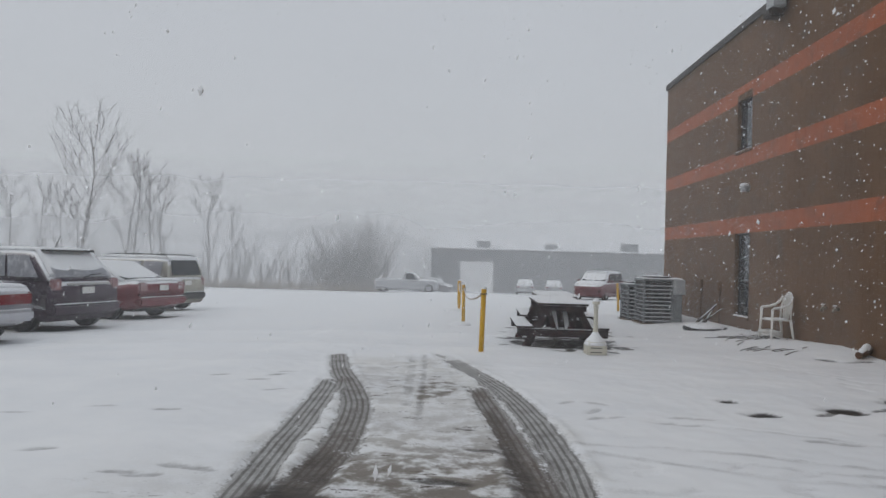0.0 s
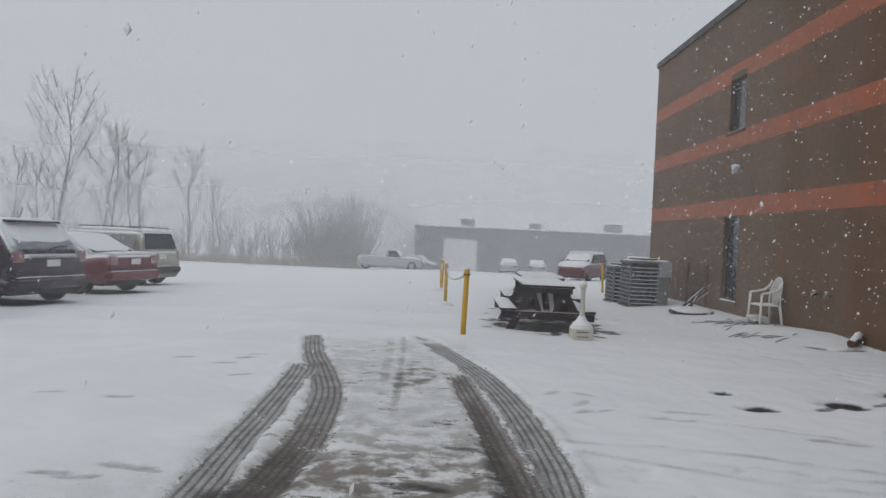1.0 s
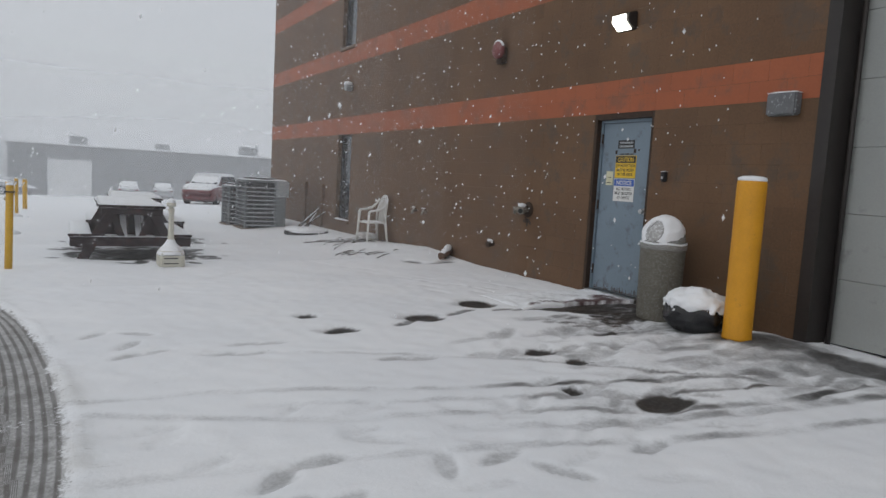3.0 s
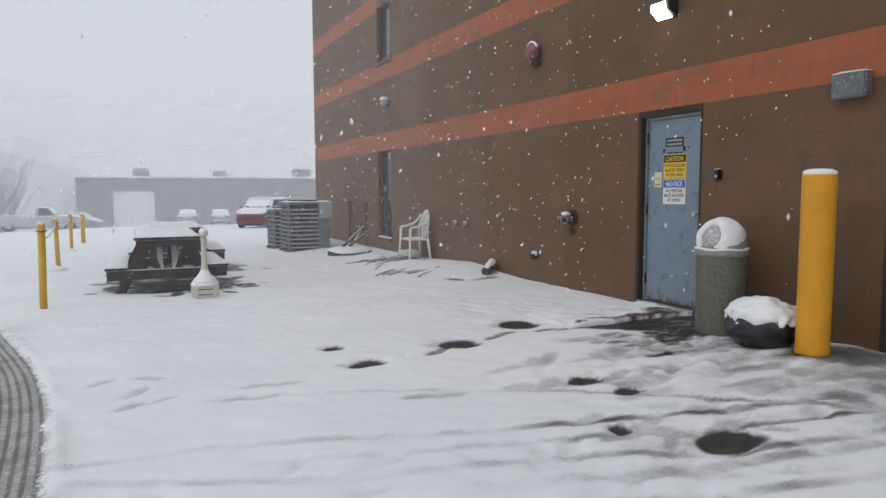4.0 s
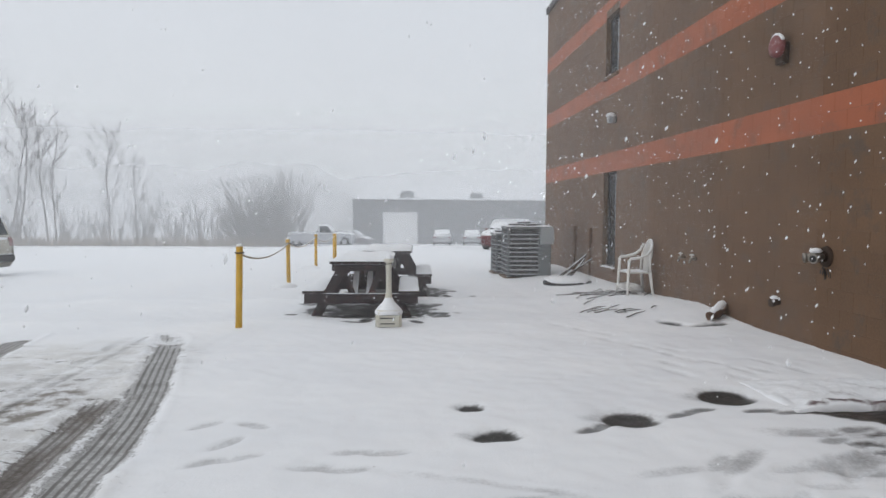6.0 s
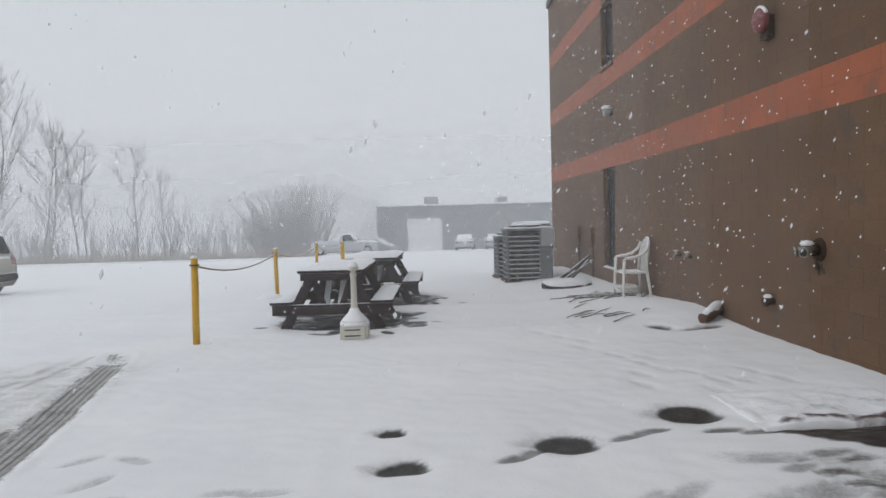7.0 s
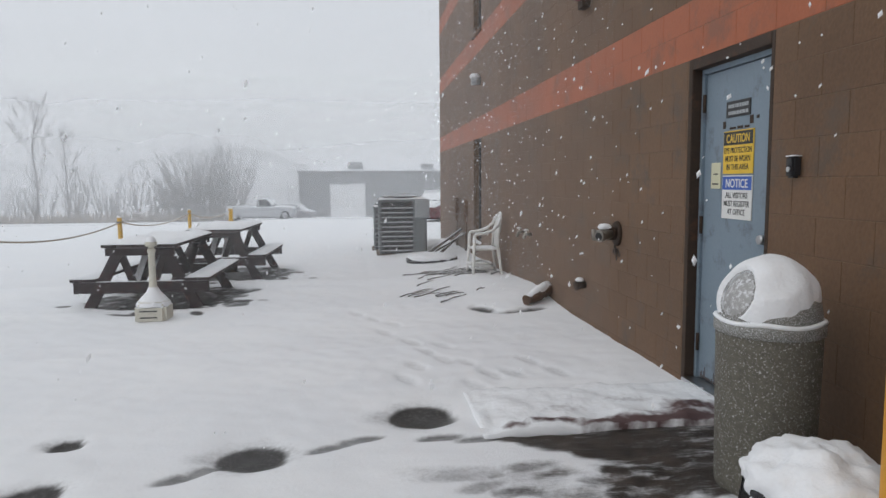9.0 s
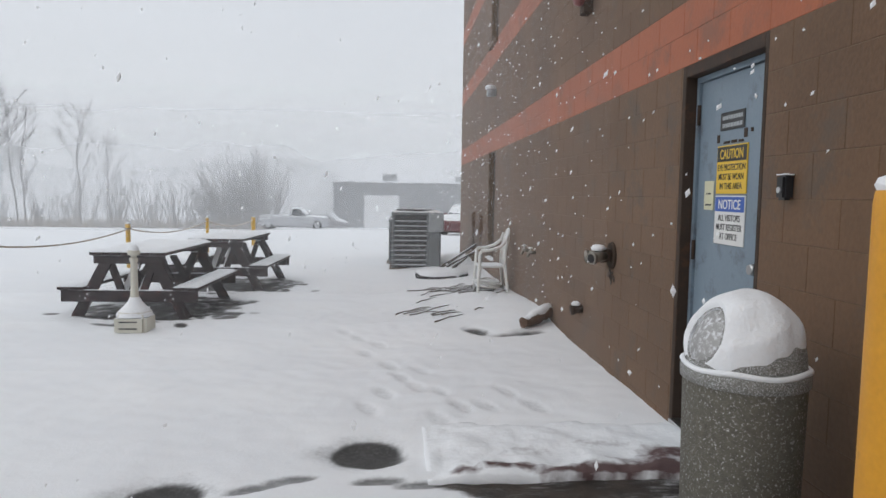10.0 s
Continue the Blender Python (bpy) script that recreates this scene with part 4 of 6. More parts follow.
lathe(bm, ((0.06, 0.05), (0.075, 0.075), (0.05, 0.105), (0, 0.115)), 12, (-0.15, 0, 0), 0.3)
part("snow_cap", bm, SNOW, fdc, "tuft of snow")
bm = bmesh.new()
for i in range(26):
    y, z = random.gauss(0.02, 0.05), -0.13 - abs(random.gauss(0, 0.06))
    w_ = random.uniform(0.008, 0.02)
    box(bm, -0.003, 0.004, y, y + w_, z - random.uniform(0.01, 0.06), z)
tagged(part("stain", bm, TRIM, fdc, "dark water stain"), kind="stuff")

stub = thing("pipe_stub", pose(WX, 10.28, 0.38) @ Matrix.Scale(0.8, 4), "short capped pipe stub in the wall", "pipe")
bm = bmesh.new()
rod(bm, (0, 0, 0), (-0.13, 0, -0.02), 0.05, 0.05, 12)
rod(bm, (-0.1, 0, -0.015), (-0.14, 0, -0.022), 0.06, 0.06, 8)
part("pipe", bm, JAMB, stub)
bm = bmesh.new()
lathe(bm, ((0.045, 0.04), (0.055, 0.06), (0.03, 0.085), (0, 0.09)), 10, (-0.08, 0, 0), 0.2)
part("snow_cap", bm, SNOW, stub)

for y in (12.5, 12.9):
    tap = thing("hose_tap", pose(WX, y, 0.72), "small frosted hose tap on the wall", "tap", "hose taps on the wall")
    bm = bmesh.new()
    rod(bm, (0, 0, 0), (-0.1, 0, 0), 0.022, 0.022, 8)
    rod(bm, (-0.08, 0, 0.01), (-0.11, 0, -0.06), 0.018, 0.02, 8)
    part("spout", bm, BRASS, tap)
    bm = bmesh.new()
    rod(bm, (-0.07, 0, 0.02), (-0.07, 0, 0.05), 0.01, seg=6)
    lathe(bm, ((0.0, 0.045), (0.035, 0.05), (0.038, 0.062), (0.0, 0.075)), 10, (-0.07, 0, 0), 0.1)
    part("handle", bm, WHITEP, tap, "frosted handle")

bell = thing("door_intercom", pose(WX, 6.96, 1.5), "small dark intercom box beside the door", "intercom")
bm = bmesh.new()
box(bm, -0.05, 0, -0.035, 0.035, -0.065, 0.05)
part("housing", bevelled(bm, 0.012, 2), BLACK, bell)
bm = bmesh.new()
rod(bm, (-0.05, 0, -0.02), (-0.057, 0, -0.02), 0.014, seg=12)
part("button", bm, CHROME, bell, "round metal button")
snow_pad(bell, -0.048, 0, -0.033, 0.033, 0.05, 0.02, n=4)

emb = thing("emergency_light", pose(WX, 5.58, 2.2), "snow-frosted grey emergency light box", "light box")
bm = bmesh.new()
box(bm, -0.1, 0, -0.15, 0.15, -0.11, 0.1)
part("housing", bevelled(bm, 0.015, 2), material("frosted_grey_housing", (0.13, 0.135, 0.14), 0.5, vary=0.2, wear=((0.4, 0.41, 0.43), 0.2, 30)), emb)
snow_pad(emb, -0.095, 0, -0.145, 0.145, 0.1, 0.03, n=8)

flood = thing("roof_floodlight", pose(WX, 14.75, 7.05), "weathered floodlight hung from the roof edge", "lamp")
bm = bmesh.new()
box(bm, -0.32, -0.06, -0.2, 0.22, -0.12, 0.26)
part("housing", bevelled(bm, 0.03, 2), ACLIGHT, flood, "pale weathered housing")
bm = bmesh.new()
box(bm, -0.4, -0.08, -0.16, 0.18, -0.3, -0.121)
part("reflector", bevelled(bm, 0.03, 2), TRIM, flood, "dark open reflector")
bm = bmesh.new()
rod(bm, (-0.1, 0, 0.05), (0, 0, 0.05), 0.03, seg=8)
part("bracket", bm, TRIM, flood)

for y, z0, z1 in ((17.95, 0.2, 1.03), (19.27, 0.3, 1.05)):
    c = thing("conduit_pipe", pose(WX, y, 0), "tan-painted conduit with a box on its end", "conduit", "conduits on the wall")
    bm = bmesh.new()
    rod(bm, (-0.04, 0, gz(WX, y) - 0.03), (-0.04, 0, z1 - 0.1), 0.022, seg=8)
    part("pipe", bm, BLOCK, c)
    bm = bmesh.new()
    box(bm, -0.08, 0, -0.05, 0.05, z1 - 0.35, z1)
    part("box", bevelled(bm, 0.015, 2), BLOCK, c)

# ---------- by the door ----------
slab = thing("door_slab", pose(6.5, 7.72, 0.0), "low snow-dusted reddish concrete slab before the door", "slab", kind="structure")
bm = bmesh.new()
nX, nY = 60, 34
wet_layer = bm.verts.layers.float.new("wet")
g_ = [[bm.verts.new((-0.75 + 1.58 * i / nX, -0.42 + 0.86 * j / nY, 0.036 * min(1, 0.15 + i / 9) * min(1, 0.1 + (nY - j) / 7) + 0.026 * noise.noise((i * 0.13, j * 0.13, 2)) + 0.012 * noise.noise((i * 0.4, j * 0.4, 5)))) for j in range(nY + 1)] for i in range(nX + 1)]
for i in range(nX):
    for j in range(nY):
        bm.faces.new((g_[i][j], g_[i + 1][j], g_[i + 1][j + 1], g_[i][j + 1])).smooth = True
ext = bmesh.ops.extrude_face_region(bm, geom=list(bm.faces))
for v in ext["geom"]:
    if isinstance(v, bmesh.types.BMVert):
        v.co.z = -0.06
for v in bm.verts:
    x, y = v.co.x, v.co.y
    w = 0.0
    for cx, cy, a, b, k in ((-0.56, -0.36, 0.08, 0.035, 0.8), (-0.38, -0.32, 0.09, 0.045, 0.95), (-0.23, -0.32, 0.08, 0.04, 0.85), (0.05, -0.37, 0.22, 0.06, 0.9), (0.3, -0.36, 0.3, 0.07, 1.0), (0.55, -0.33, 0.25, 0.1, 1.0), (0.62, -0.18, 0.2, 0.1, 0.85), (0.4, -0.24, 0.16, 0.06, 0.6), (-0.2, -0.1, 0.12, 0.06, 0.3), (0.25, 0.0, 0.2, 0.05, 0.3)):
        d = math.hypot((x - cx) / a, (y - cy) / b) + 0.5 * noise.noise((x * 9, y * 9, 3)) + 0.25 * noise.noise((x * 25, y * 25, 7))
        w = max(w, k * min(max(1.5 - d, 0.0), 1.0))
    v[wet_layer] = w
part("slab_top", bm, slab_material(), slab, "patchy snow over wet reddish concrete")

can = thing("litter_bin", pose(6.95, 6.55, 0.0) @ Matrix.Diagonal((0.98, 0.98, 1.05, 1)), "pebbled grey litter bin with a snow-capped dome lid", "litter bin")
bm = bmesh.new()
lathe(bm, ((0.0, -0.02), (0.216, -0.02), (0.221, 0.02), (0.234, 0.7), (0.236, 0.71), (0.236, 0.73), (0.21, 0.735), (0.0, 0.735)), 40)
part("drum", bm, CAN, can, "pebble-finished drum")
face_dir = Vector((-0.985, -0.17, 0))


def dome_open(d, a):
    """1 inside the hole of the lid, falling to 0 outside; d: direction round the lid, a: angle above its rim."""
    side = math.atan2(d.cross(face_dir).z, d.dot(face_dir))
    e = math.hypot(side / 0.5, (a - 0.5) / 0.46)
    return min(max((1.08 - e) / 0.16, 0.0), 1.0)


def dome(bm, extra, squash, rows=52, cols=168, skip=0.0):
    rings = []
    for k in range(rows + 1):
        ang = (math.pi / 2 - 0.03) * k / rows
        ring = []
        for q in range(cols):
            th = q * math.tau / cols
            d = Vector((math.cos(th), math.sin(th), 0))
            t = extra(d, ang)
            ring.append(bm.verts.new((d.x * (0.225 + t) * math.cos(ang), d.y * (0.225 + t) * math.cos(ang), 0.765 + (squash + t) * math.sin(ang))))
        rings.append(ring)
    for k in range(rows):
        for q in range(cols):
            th = (q + 0.5) * math.tau / cols
            if skip and dome_open(Vector((math.cos(th), math.sin(th), 0)), (math.pi / 2 - 0.03) * (k + 0.5) / rows) > skip:
                continue
            bm.faces.new((rings[k][q], rings[k][(q + 1) % cols], rings[k + 1][(q + 1) % cols], rings[k + 1][q])).smooth = True
    bm.faces.new(rings[-1])


bm = bmesh.new()
lathe(bm, ((0.236, 0.695), (0.243, 0.7), (0.243, 0.745), (0.232, 0.757), (0.224, 0.764)), 48)
dome(bm, lambda d, ang: 0.0, 0.248, skip=0.7)
lid = part("dome_lid", bm, LID, can, "grey dome lid with a hole")
bm = bmesh.new()
dome(bm, lambda d, ang: -0.01, 0.248)
part("flap", bm, material("frosted_flap", (0.36, 0.355, 0.35), 0.6, vary=0.25, wear=((0.7, 0.71, 0.73), 0.5, 45)), lid, "frosted push flap inside the hole")


def snow_depth(d, ang):
    away = max(0.0, d.dot(Vector((0.75, -0.66, 0))))
    low = -0.02 + 0.34 * away + 0.1 * noise.noise((3 * d.x, 3 * d.y, 9))
    cover = min(max((ang - low + 0.16) / 0.5, 0.0), 1.0) * min(max(1.25 - 4 * dome_open(d, ang), 0.0), 1.0)
    return -0.012 + 0.032 * cover * (1 + 0.25 * noise.noise((3 * d.x * math.cos(ang), 3 * d.y * math.cos(ang), 3 * math.sin(ang))))


bm = bmesh.new()
dome(bm, snow_depth, 0.248, skip=0.6)
part("snow_cap", bm, SNOW, lid, "thick cap of snow")
bm = bmesh.new()
tube(bm, [(0.236 * math.cos(q), 0.236 * math.sin(q), 0.755 + 0.005 * math.sin(5 * q)) for q in np.linspace(0, math.tau, 49)], 0.011, 6)
part("snow_rim", bm, SNOW, lid, "ring of snow on the rim")

bag = thing("bin_bag", pose(6.8, 5.95, 0.0), "full black bin bag heaped with snow", "bin bag")
bm = bmesh.new()
bmesh.ops.create_icosphere(bm, subdivisions=4, radius=1)
for v in bm.verts:
    n_ = v.co.normalized()
    r = 1 + 0.1 * noise.noise(n_ * 2.2) + 0.1 * abs(noise.noise(n_ * 5)) + 0.05 * noise.noise(n_ * 12)
    v.co = Vector((0.26 * n_.x * r, 0.31 * n_.y * r, max(0.0, 0.16 + 0.2 * n_.z * r) if n_.z > -0.75 else 0.0))
part("sack", bm, BAG, bag, "creased black plastic", True)
bm = bmesh.new()
bmesh.ops.create_icosphere(bm, subdivisions=5, radius=1)
for v in list(bm.verts):
    n_ = v.co.normalized()
    r = 1 + 0.1 * noise.noise(n_ * 2.2) + 0.1 * abs(noise.noise(n_ * 5)) + 0.05 * noise.noise(n_ * 12)
    edge = 0.34 + 0.3 * noise.noise((n_.x * 1.7, n_.y * 1.7, 4)) + 0.2 * noise.noise(n_ * 5 + Vector((2, 5, 0))) + 0.1 * noise.noise(n_ * 12)
    cover = min(max((n_.z - edge) / 0.4, 0.0), 1.0)
    lift = -0.02 + 0.075 * cover ** 0.6 * (1 + 0.4 * noise.noise(n_ * 4) + 0.25 * noise.noise(n_ * 9))
    v.co = Vector((0.26 * n_.x * r, 0.31 * n_.y * r, max(0.01, 0.16 + 0.2 * n_.z * r) if n_.z > -0.75 else 0.01)) + lift * n_
part("snow_cap", bm, SNOW, bag, "heap of snow", True)

bol = thing("bollard", pose(6.803, 5.47, 0.03) @ Matrix.Diagonal((0.92, 0.92, 1, 1)), "thick yellow steel bollard with a snow cap", "bollard")
bm = bmesh.new()
lathe(bm, ((0, 0), (0.139, 0), (0.142, 0.02), (0.137, 0.05), (0.137, 1.4), (0.133, 1.43), (0.11, 1.445), (0, 1.45)), 32)
part("sleeve", bm, YELLOW, bol, "yellow painted sleeve")
bm = bmesh.new()
lathe(bm, ((0.13, 1.432), (0.136, 1.445), (0.128, 1.462), (0.09, 1.475), (0, 1.48)), 24, wob=0.04)
part("snow_cap", bm, SNOW, bol, "thin cap of snow")

# ---------- along the wall ----------
chair = thing("garden_chair", pose(7.0, 14.12, gz(7.0, 14.1) - 0.03) @ Matrix.Diagonal((0.88, 1, 1.02, 1)), "white resin garden armchair dusted with snow", "chair")
for name, a, b in (("front_leg", (-0.22, -0.24), (-0.26, -0.27)), ("front_leg", (-0.22, 0.24), (-0.26, 0.27)), ("back_leg", (0.2, -0.21), (0.27, -0.25)), ("back_leg", (0.2, 0.21), (0.27, 0.25))):
    bm = bmesh.new()
    rod(bm, (b[0], b[1], -0.05), (a[0], a[1], 0.62 if name == "front_leg" else 0.42), 0.022, 0.03, 8)
    part(name, bm, WHITEP, chair)
bm = bmesh.new()
box(bm, -0.25, 0.21, -0.248, 0.248, 0.4, 0.425)
part("seat", bevelled(bm, 0.01, 2), WHITEP, chair)
snow_pad(chair, -0.22, 0.17, -0.2, 0.2, 0.425, 0.025, n=8)
for s in (-1, 1):
    bm = bmesh.new()
    tube(bm, [(-0.24, s * 0.25, 0.6), (-0.2, s * 0.27, 0.645), (-0.05, s * 0.275, 0.66), (0.1, s * 0.27, 0.7), (0.2, s * 0.24, 0.78), (0.24, s * 0.2, 0.88)], 0.024, 8)
    part("armrest", bm, WHITEP, chair)
bm = bmesh.new()
arch = [(0.2, -0.22, 0.42)] + [(0.2 + 0.09 * (math.sin(t) * 0.9 + 0.05), -0.21 * math.cos(t), 0.62 + 0.33 * math.sin(t)) for t in np.linspace(0, math.pi, 15)] + [(0.2, 0.22, 0.42)]
tube(bm, arch, 0.022, 8)
part("back_frame", bm, WHITEP, chair)
for y in (-0.13, -0.065, 0, 0.065, 0.13):
    bm = bmesh.new()
    top = 0.62 + 0.33 * math.sqrt(max(0.05, 1 - (y / 0.21) ** 2))
    tube(bm, [(0.2, y * 0.8, 0.43), (0.225, y, 0.65), (0.2 + 0.085 * (top - 0.62) / 0.33, y, top)], 0.014, 6)
    part("back_slat", bm, WHITEP, chair)

log = thing("log", pose(7.08, 11.35, gz(7.0, 11.3)), "broken log with bark, half buried in snow", "log")
bm = bmesh.new()
pts = []
for k in range(19):
    f = 0.52 * k / 18
    pts.append((0.24 - 0.75 * f + 0.1 * f * f, 0.24 - 0.95 * f + 0.42 * f * f, 0.125 - 0.14 * f))
tube(bm, pts, 0.07, 18, [0.075 + 0.008 * math.sin(7 * k) * (k > 0) - 0.02 * (k / 18) ** 3 for k in range(19)])
for v in bm.verts:
    v.co += 0.014 * noise.noise_vector(v.co * 16) + 0.008 * noise.noise_vector(v.co * 45)
part("trunk", bm, BARK, log)
bm = bmesh.new()
tube(bm, [(0.24, 0.25, 0.16), (0.18, 0.17, 0.155), (0.1, 0.07, 0.135), (0.0, -0.04, 0.11), (-0.06, -0.1, 0.09)], 0.06, 14, (0.05, 0.062, 0.06, 0.05, 0.02))
for v in bm.verts:
    v.co += 0.01 * noise.noise_vector(v.co * 9)
part("snow_cap", bm, SNOW, log, "snow along the top", True)

tubeob = thing("tyre_ring", pose(6.42, 16.5, gz(6.4, 16.5) - 0.06, 0, 0, -18) @ Matrix.Scale(0.86, 4), "old rubber ring lying flat under snow", "rubber ring")
bm = bmesh.new()
tube(bm, [(0.46 * math.cos(a), 0.42 * math.sin(a), 0.09) for a in np.linspace(0, math.tau, 33)], 0.12, 10)
part("rubber", bm, RUBBER, tubeob)
bm = bmesh.new()
lathe(bm, ((0.54, 0.11), (0.55, 0.15), (0.45, 0.215), (0.25, 0.22), (0, 0.2)), 28, wob=0.05)
part("snow_cap", bm, SNOW, tubeob, "thick cover of snow")
for a, b, r in (((6.35, 17.0, -0.02), (7.2, 17.9, 0.42), 0.035), ((6.55, 17.0, 0.05), (7.25, 17.6, 0.36), 0.02), ((6.7, 17.3, 0.0), (7.28, 18.3, 0.3), 0.03)):
    bm = bmesh.new()
    rod(bm, a, b, r, r * 0.7, 7)
    o = part("leaning_pole", bm, STICK)
    tagged(o, "dark snow-dusted pole leaning on the wall", "pole", "poles leaning on the wall")

random.seed(5)
for cx, cy, n_, ang, ln in ((6.3, 14.4, 16, 0.2, 0.9), (6.85, 14.5, 22, 1.0, 0.8), (5.95, 12.45, 7, 0.35, 0.8), (6.25, 12.1, 5, 0.5, 0.45)):
    for i in range(n_):
        a = ang + random.gauss(0, 0.4)
        x, y = cx + random.gauss(0, 0.22), cy + random.gauss(0, 0.28)
        l_ = ln * random.uniform(0.3, 0.8)
        pts = []
        for k in range(5):
            s = (k / 4 - 0.5) * l_
            px, py = x + s * math.cos(a), y + s * math.sin(a)
            px = min(px, 7.28)
            pts.append((px, py, gz(px, py) + 0.01 + 0.025 * random.random() * math.sin(k / 4 * math.pi)))
        bm = bmesh.new()
        tube(bm, pts, 0.01, 5, (0.009, 0.01, 0.009, 0.007, 0.004))
        tagged(part("fallen_stick", bm, STICK), "thin dead stick lying on the snow", "stick", "fallen sticks by the wall")
hose = []
for k in range(60):
    a = k * 0.42
    r = 0.17 + 0.05 * math.sin(k * 0.9)
    hose.append((6.98 + r * math.cos(a), 14.35 + 1.2 * r * math.sin(a), gz(6.98, 14.35) + 0.05 + 0.11 * (0.5 + 0.5 * math.sin(k * 0.37))))
bm = bmesh.new()
tube(bm, hose, 0.016, 6)
tagged(part("coiled_hose", bm, WHITEP), "tangled pale garden hose by the wall", "hose")


SLAT = material("snowy_grille_slat", (0.27, 0.29, 0.3), 0.5, vary=0.2, scale=12, wear=((0.75, 0.76, 0.78), 0.3, 22), snow=0.5)


def condenser(m, w, d, h, label):
    ac = thing("air_conditioner", m, label, "air conditioner", "condensers by the wall")
    one_box("base_pad", MORTAR, ac, -0.05, w + 0.05, -0.05, d + 0.05, -0.15, 0.04, bev=0.01, label="concrete pad")
    one_box("coil", ACDARK, ac, 0.03, w - 0.03, 0.03, d - 0.03, 0.05, h - 0.08, bev=0.03, label="dark frosted coil fins")
    for x, y in ((0, 0), (w - 0.34, 0), (0, d - 0.05), (w - 0.05, d - 0.05)):
        one_box("corner_post", ACM, ac, x, x + 0.05, y, y + 0.05, 0.04, h - 0.06, bev=0.012)
    rows = int((h - 0.22) / 0.1)
    for i in range(rows):
        z = 0.1 + i * (h - 0.22) / rows
        one_box("grille_slat", SLAT, ac, 0.05, w - 0.34, -0.012, 0.018, z, z + 0.026, bev=0.006)
        one_box("grille_slat", ACM, ac, -0.008, 0.018, 0.05, d - 0.05, z, z + 0.028, bev=0.006)
    for i in range(2):
        x = 0.22 + i * (w - 0.75)
        one_box("grille_bar", ACM, ac, x, x + 0.012, 0.0, 0.02, 0.06, h - 0.1, bev=0.003)
    one_box("side_panel", ACM, ac, w - 0.29, w - 0.05, 0.0, d * 0.5, 0.05, h - 0.1, bev=0.012, label="grey sheet-metal panel")
    one_box("control_box", ACLIGHT, ac, w - 0.3, w + 0.02, -0.025, -0.002, h * 0.66, h - 0.04, bev=0.008, label="light grey control cover")
    one_box("top_cover", ACM, ac, -0.015, w + 0.015, -0.015, d + 0.015, h - 0.08, h - 0.02, bev=0.02)
    snow_pad(ac, 0.0, w, 0.0, d, h - 0.02, 0.035, n=12)
    bm = bmesh.new()
    tube(bm, [(w * 0.45 + 0.36 * math.cos(a), d / 2 + 0.36 * math.sin(a), h + 0.02) for a in np.linspace(0, math.tau, 33)], 0.03, 6)
    part("fan_guard_ring", bm, BLACK, ac, "dark fan guard ring")
    for k in range(8):
        a = k * math.pi / 8
        bm = bmesh.new()
        rod(bm, (w * 0.45 + 0.35 * math.cos(a), d / 2 + 0.35 * math.sin(a), h + 0.022), (w * 0.45 - 0.35 * math.cos(a), d / 2 - 0.35 * math.sin(a), h + 0.022), 0.006, seg=5)
        part("fan_guard_wire", bm, BLACK, ac)
    return ac


condenser(pose(5.48, 18.4, gz(5.9, 18.4) - 0.05), 1.07, 0.95, 1.25, "large grey air-conditioning condenser dusted with snow")
condenser(pose(5.4, 19.75, gz(5.4, 19.75) - 0.02), 0.95, 0.9, 1.08, "lower grey air-conditioning condenser behind another")

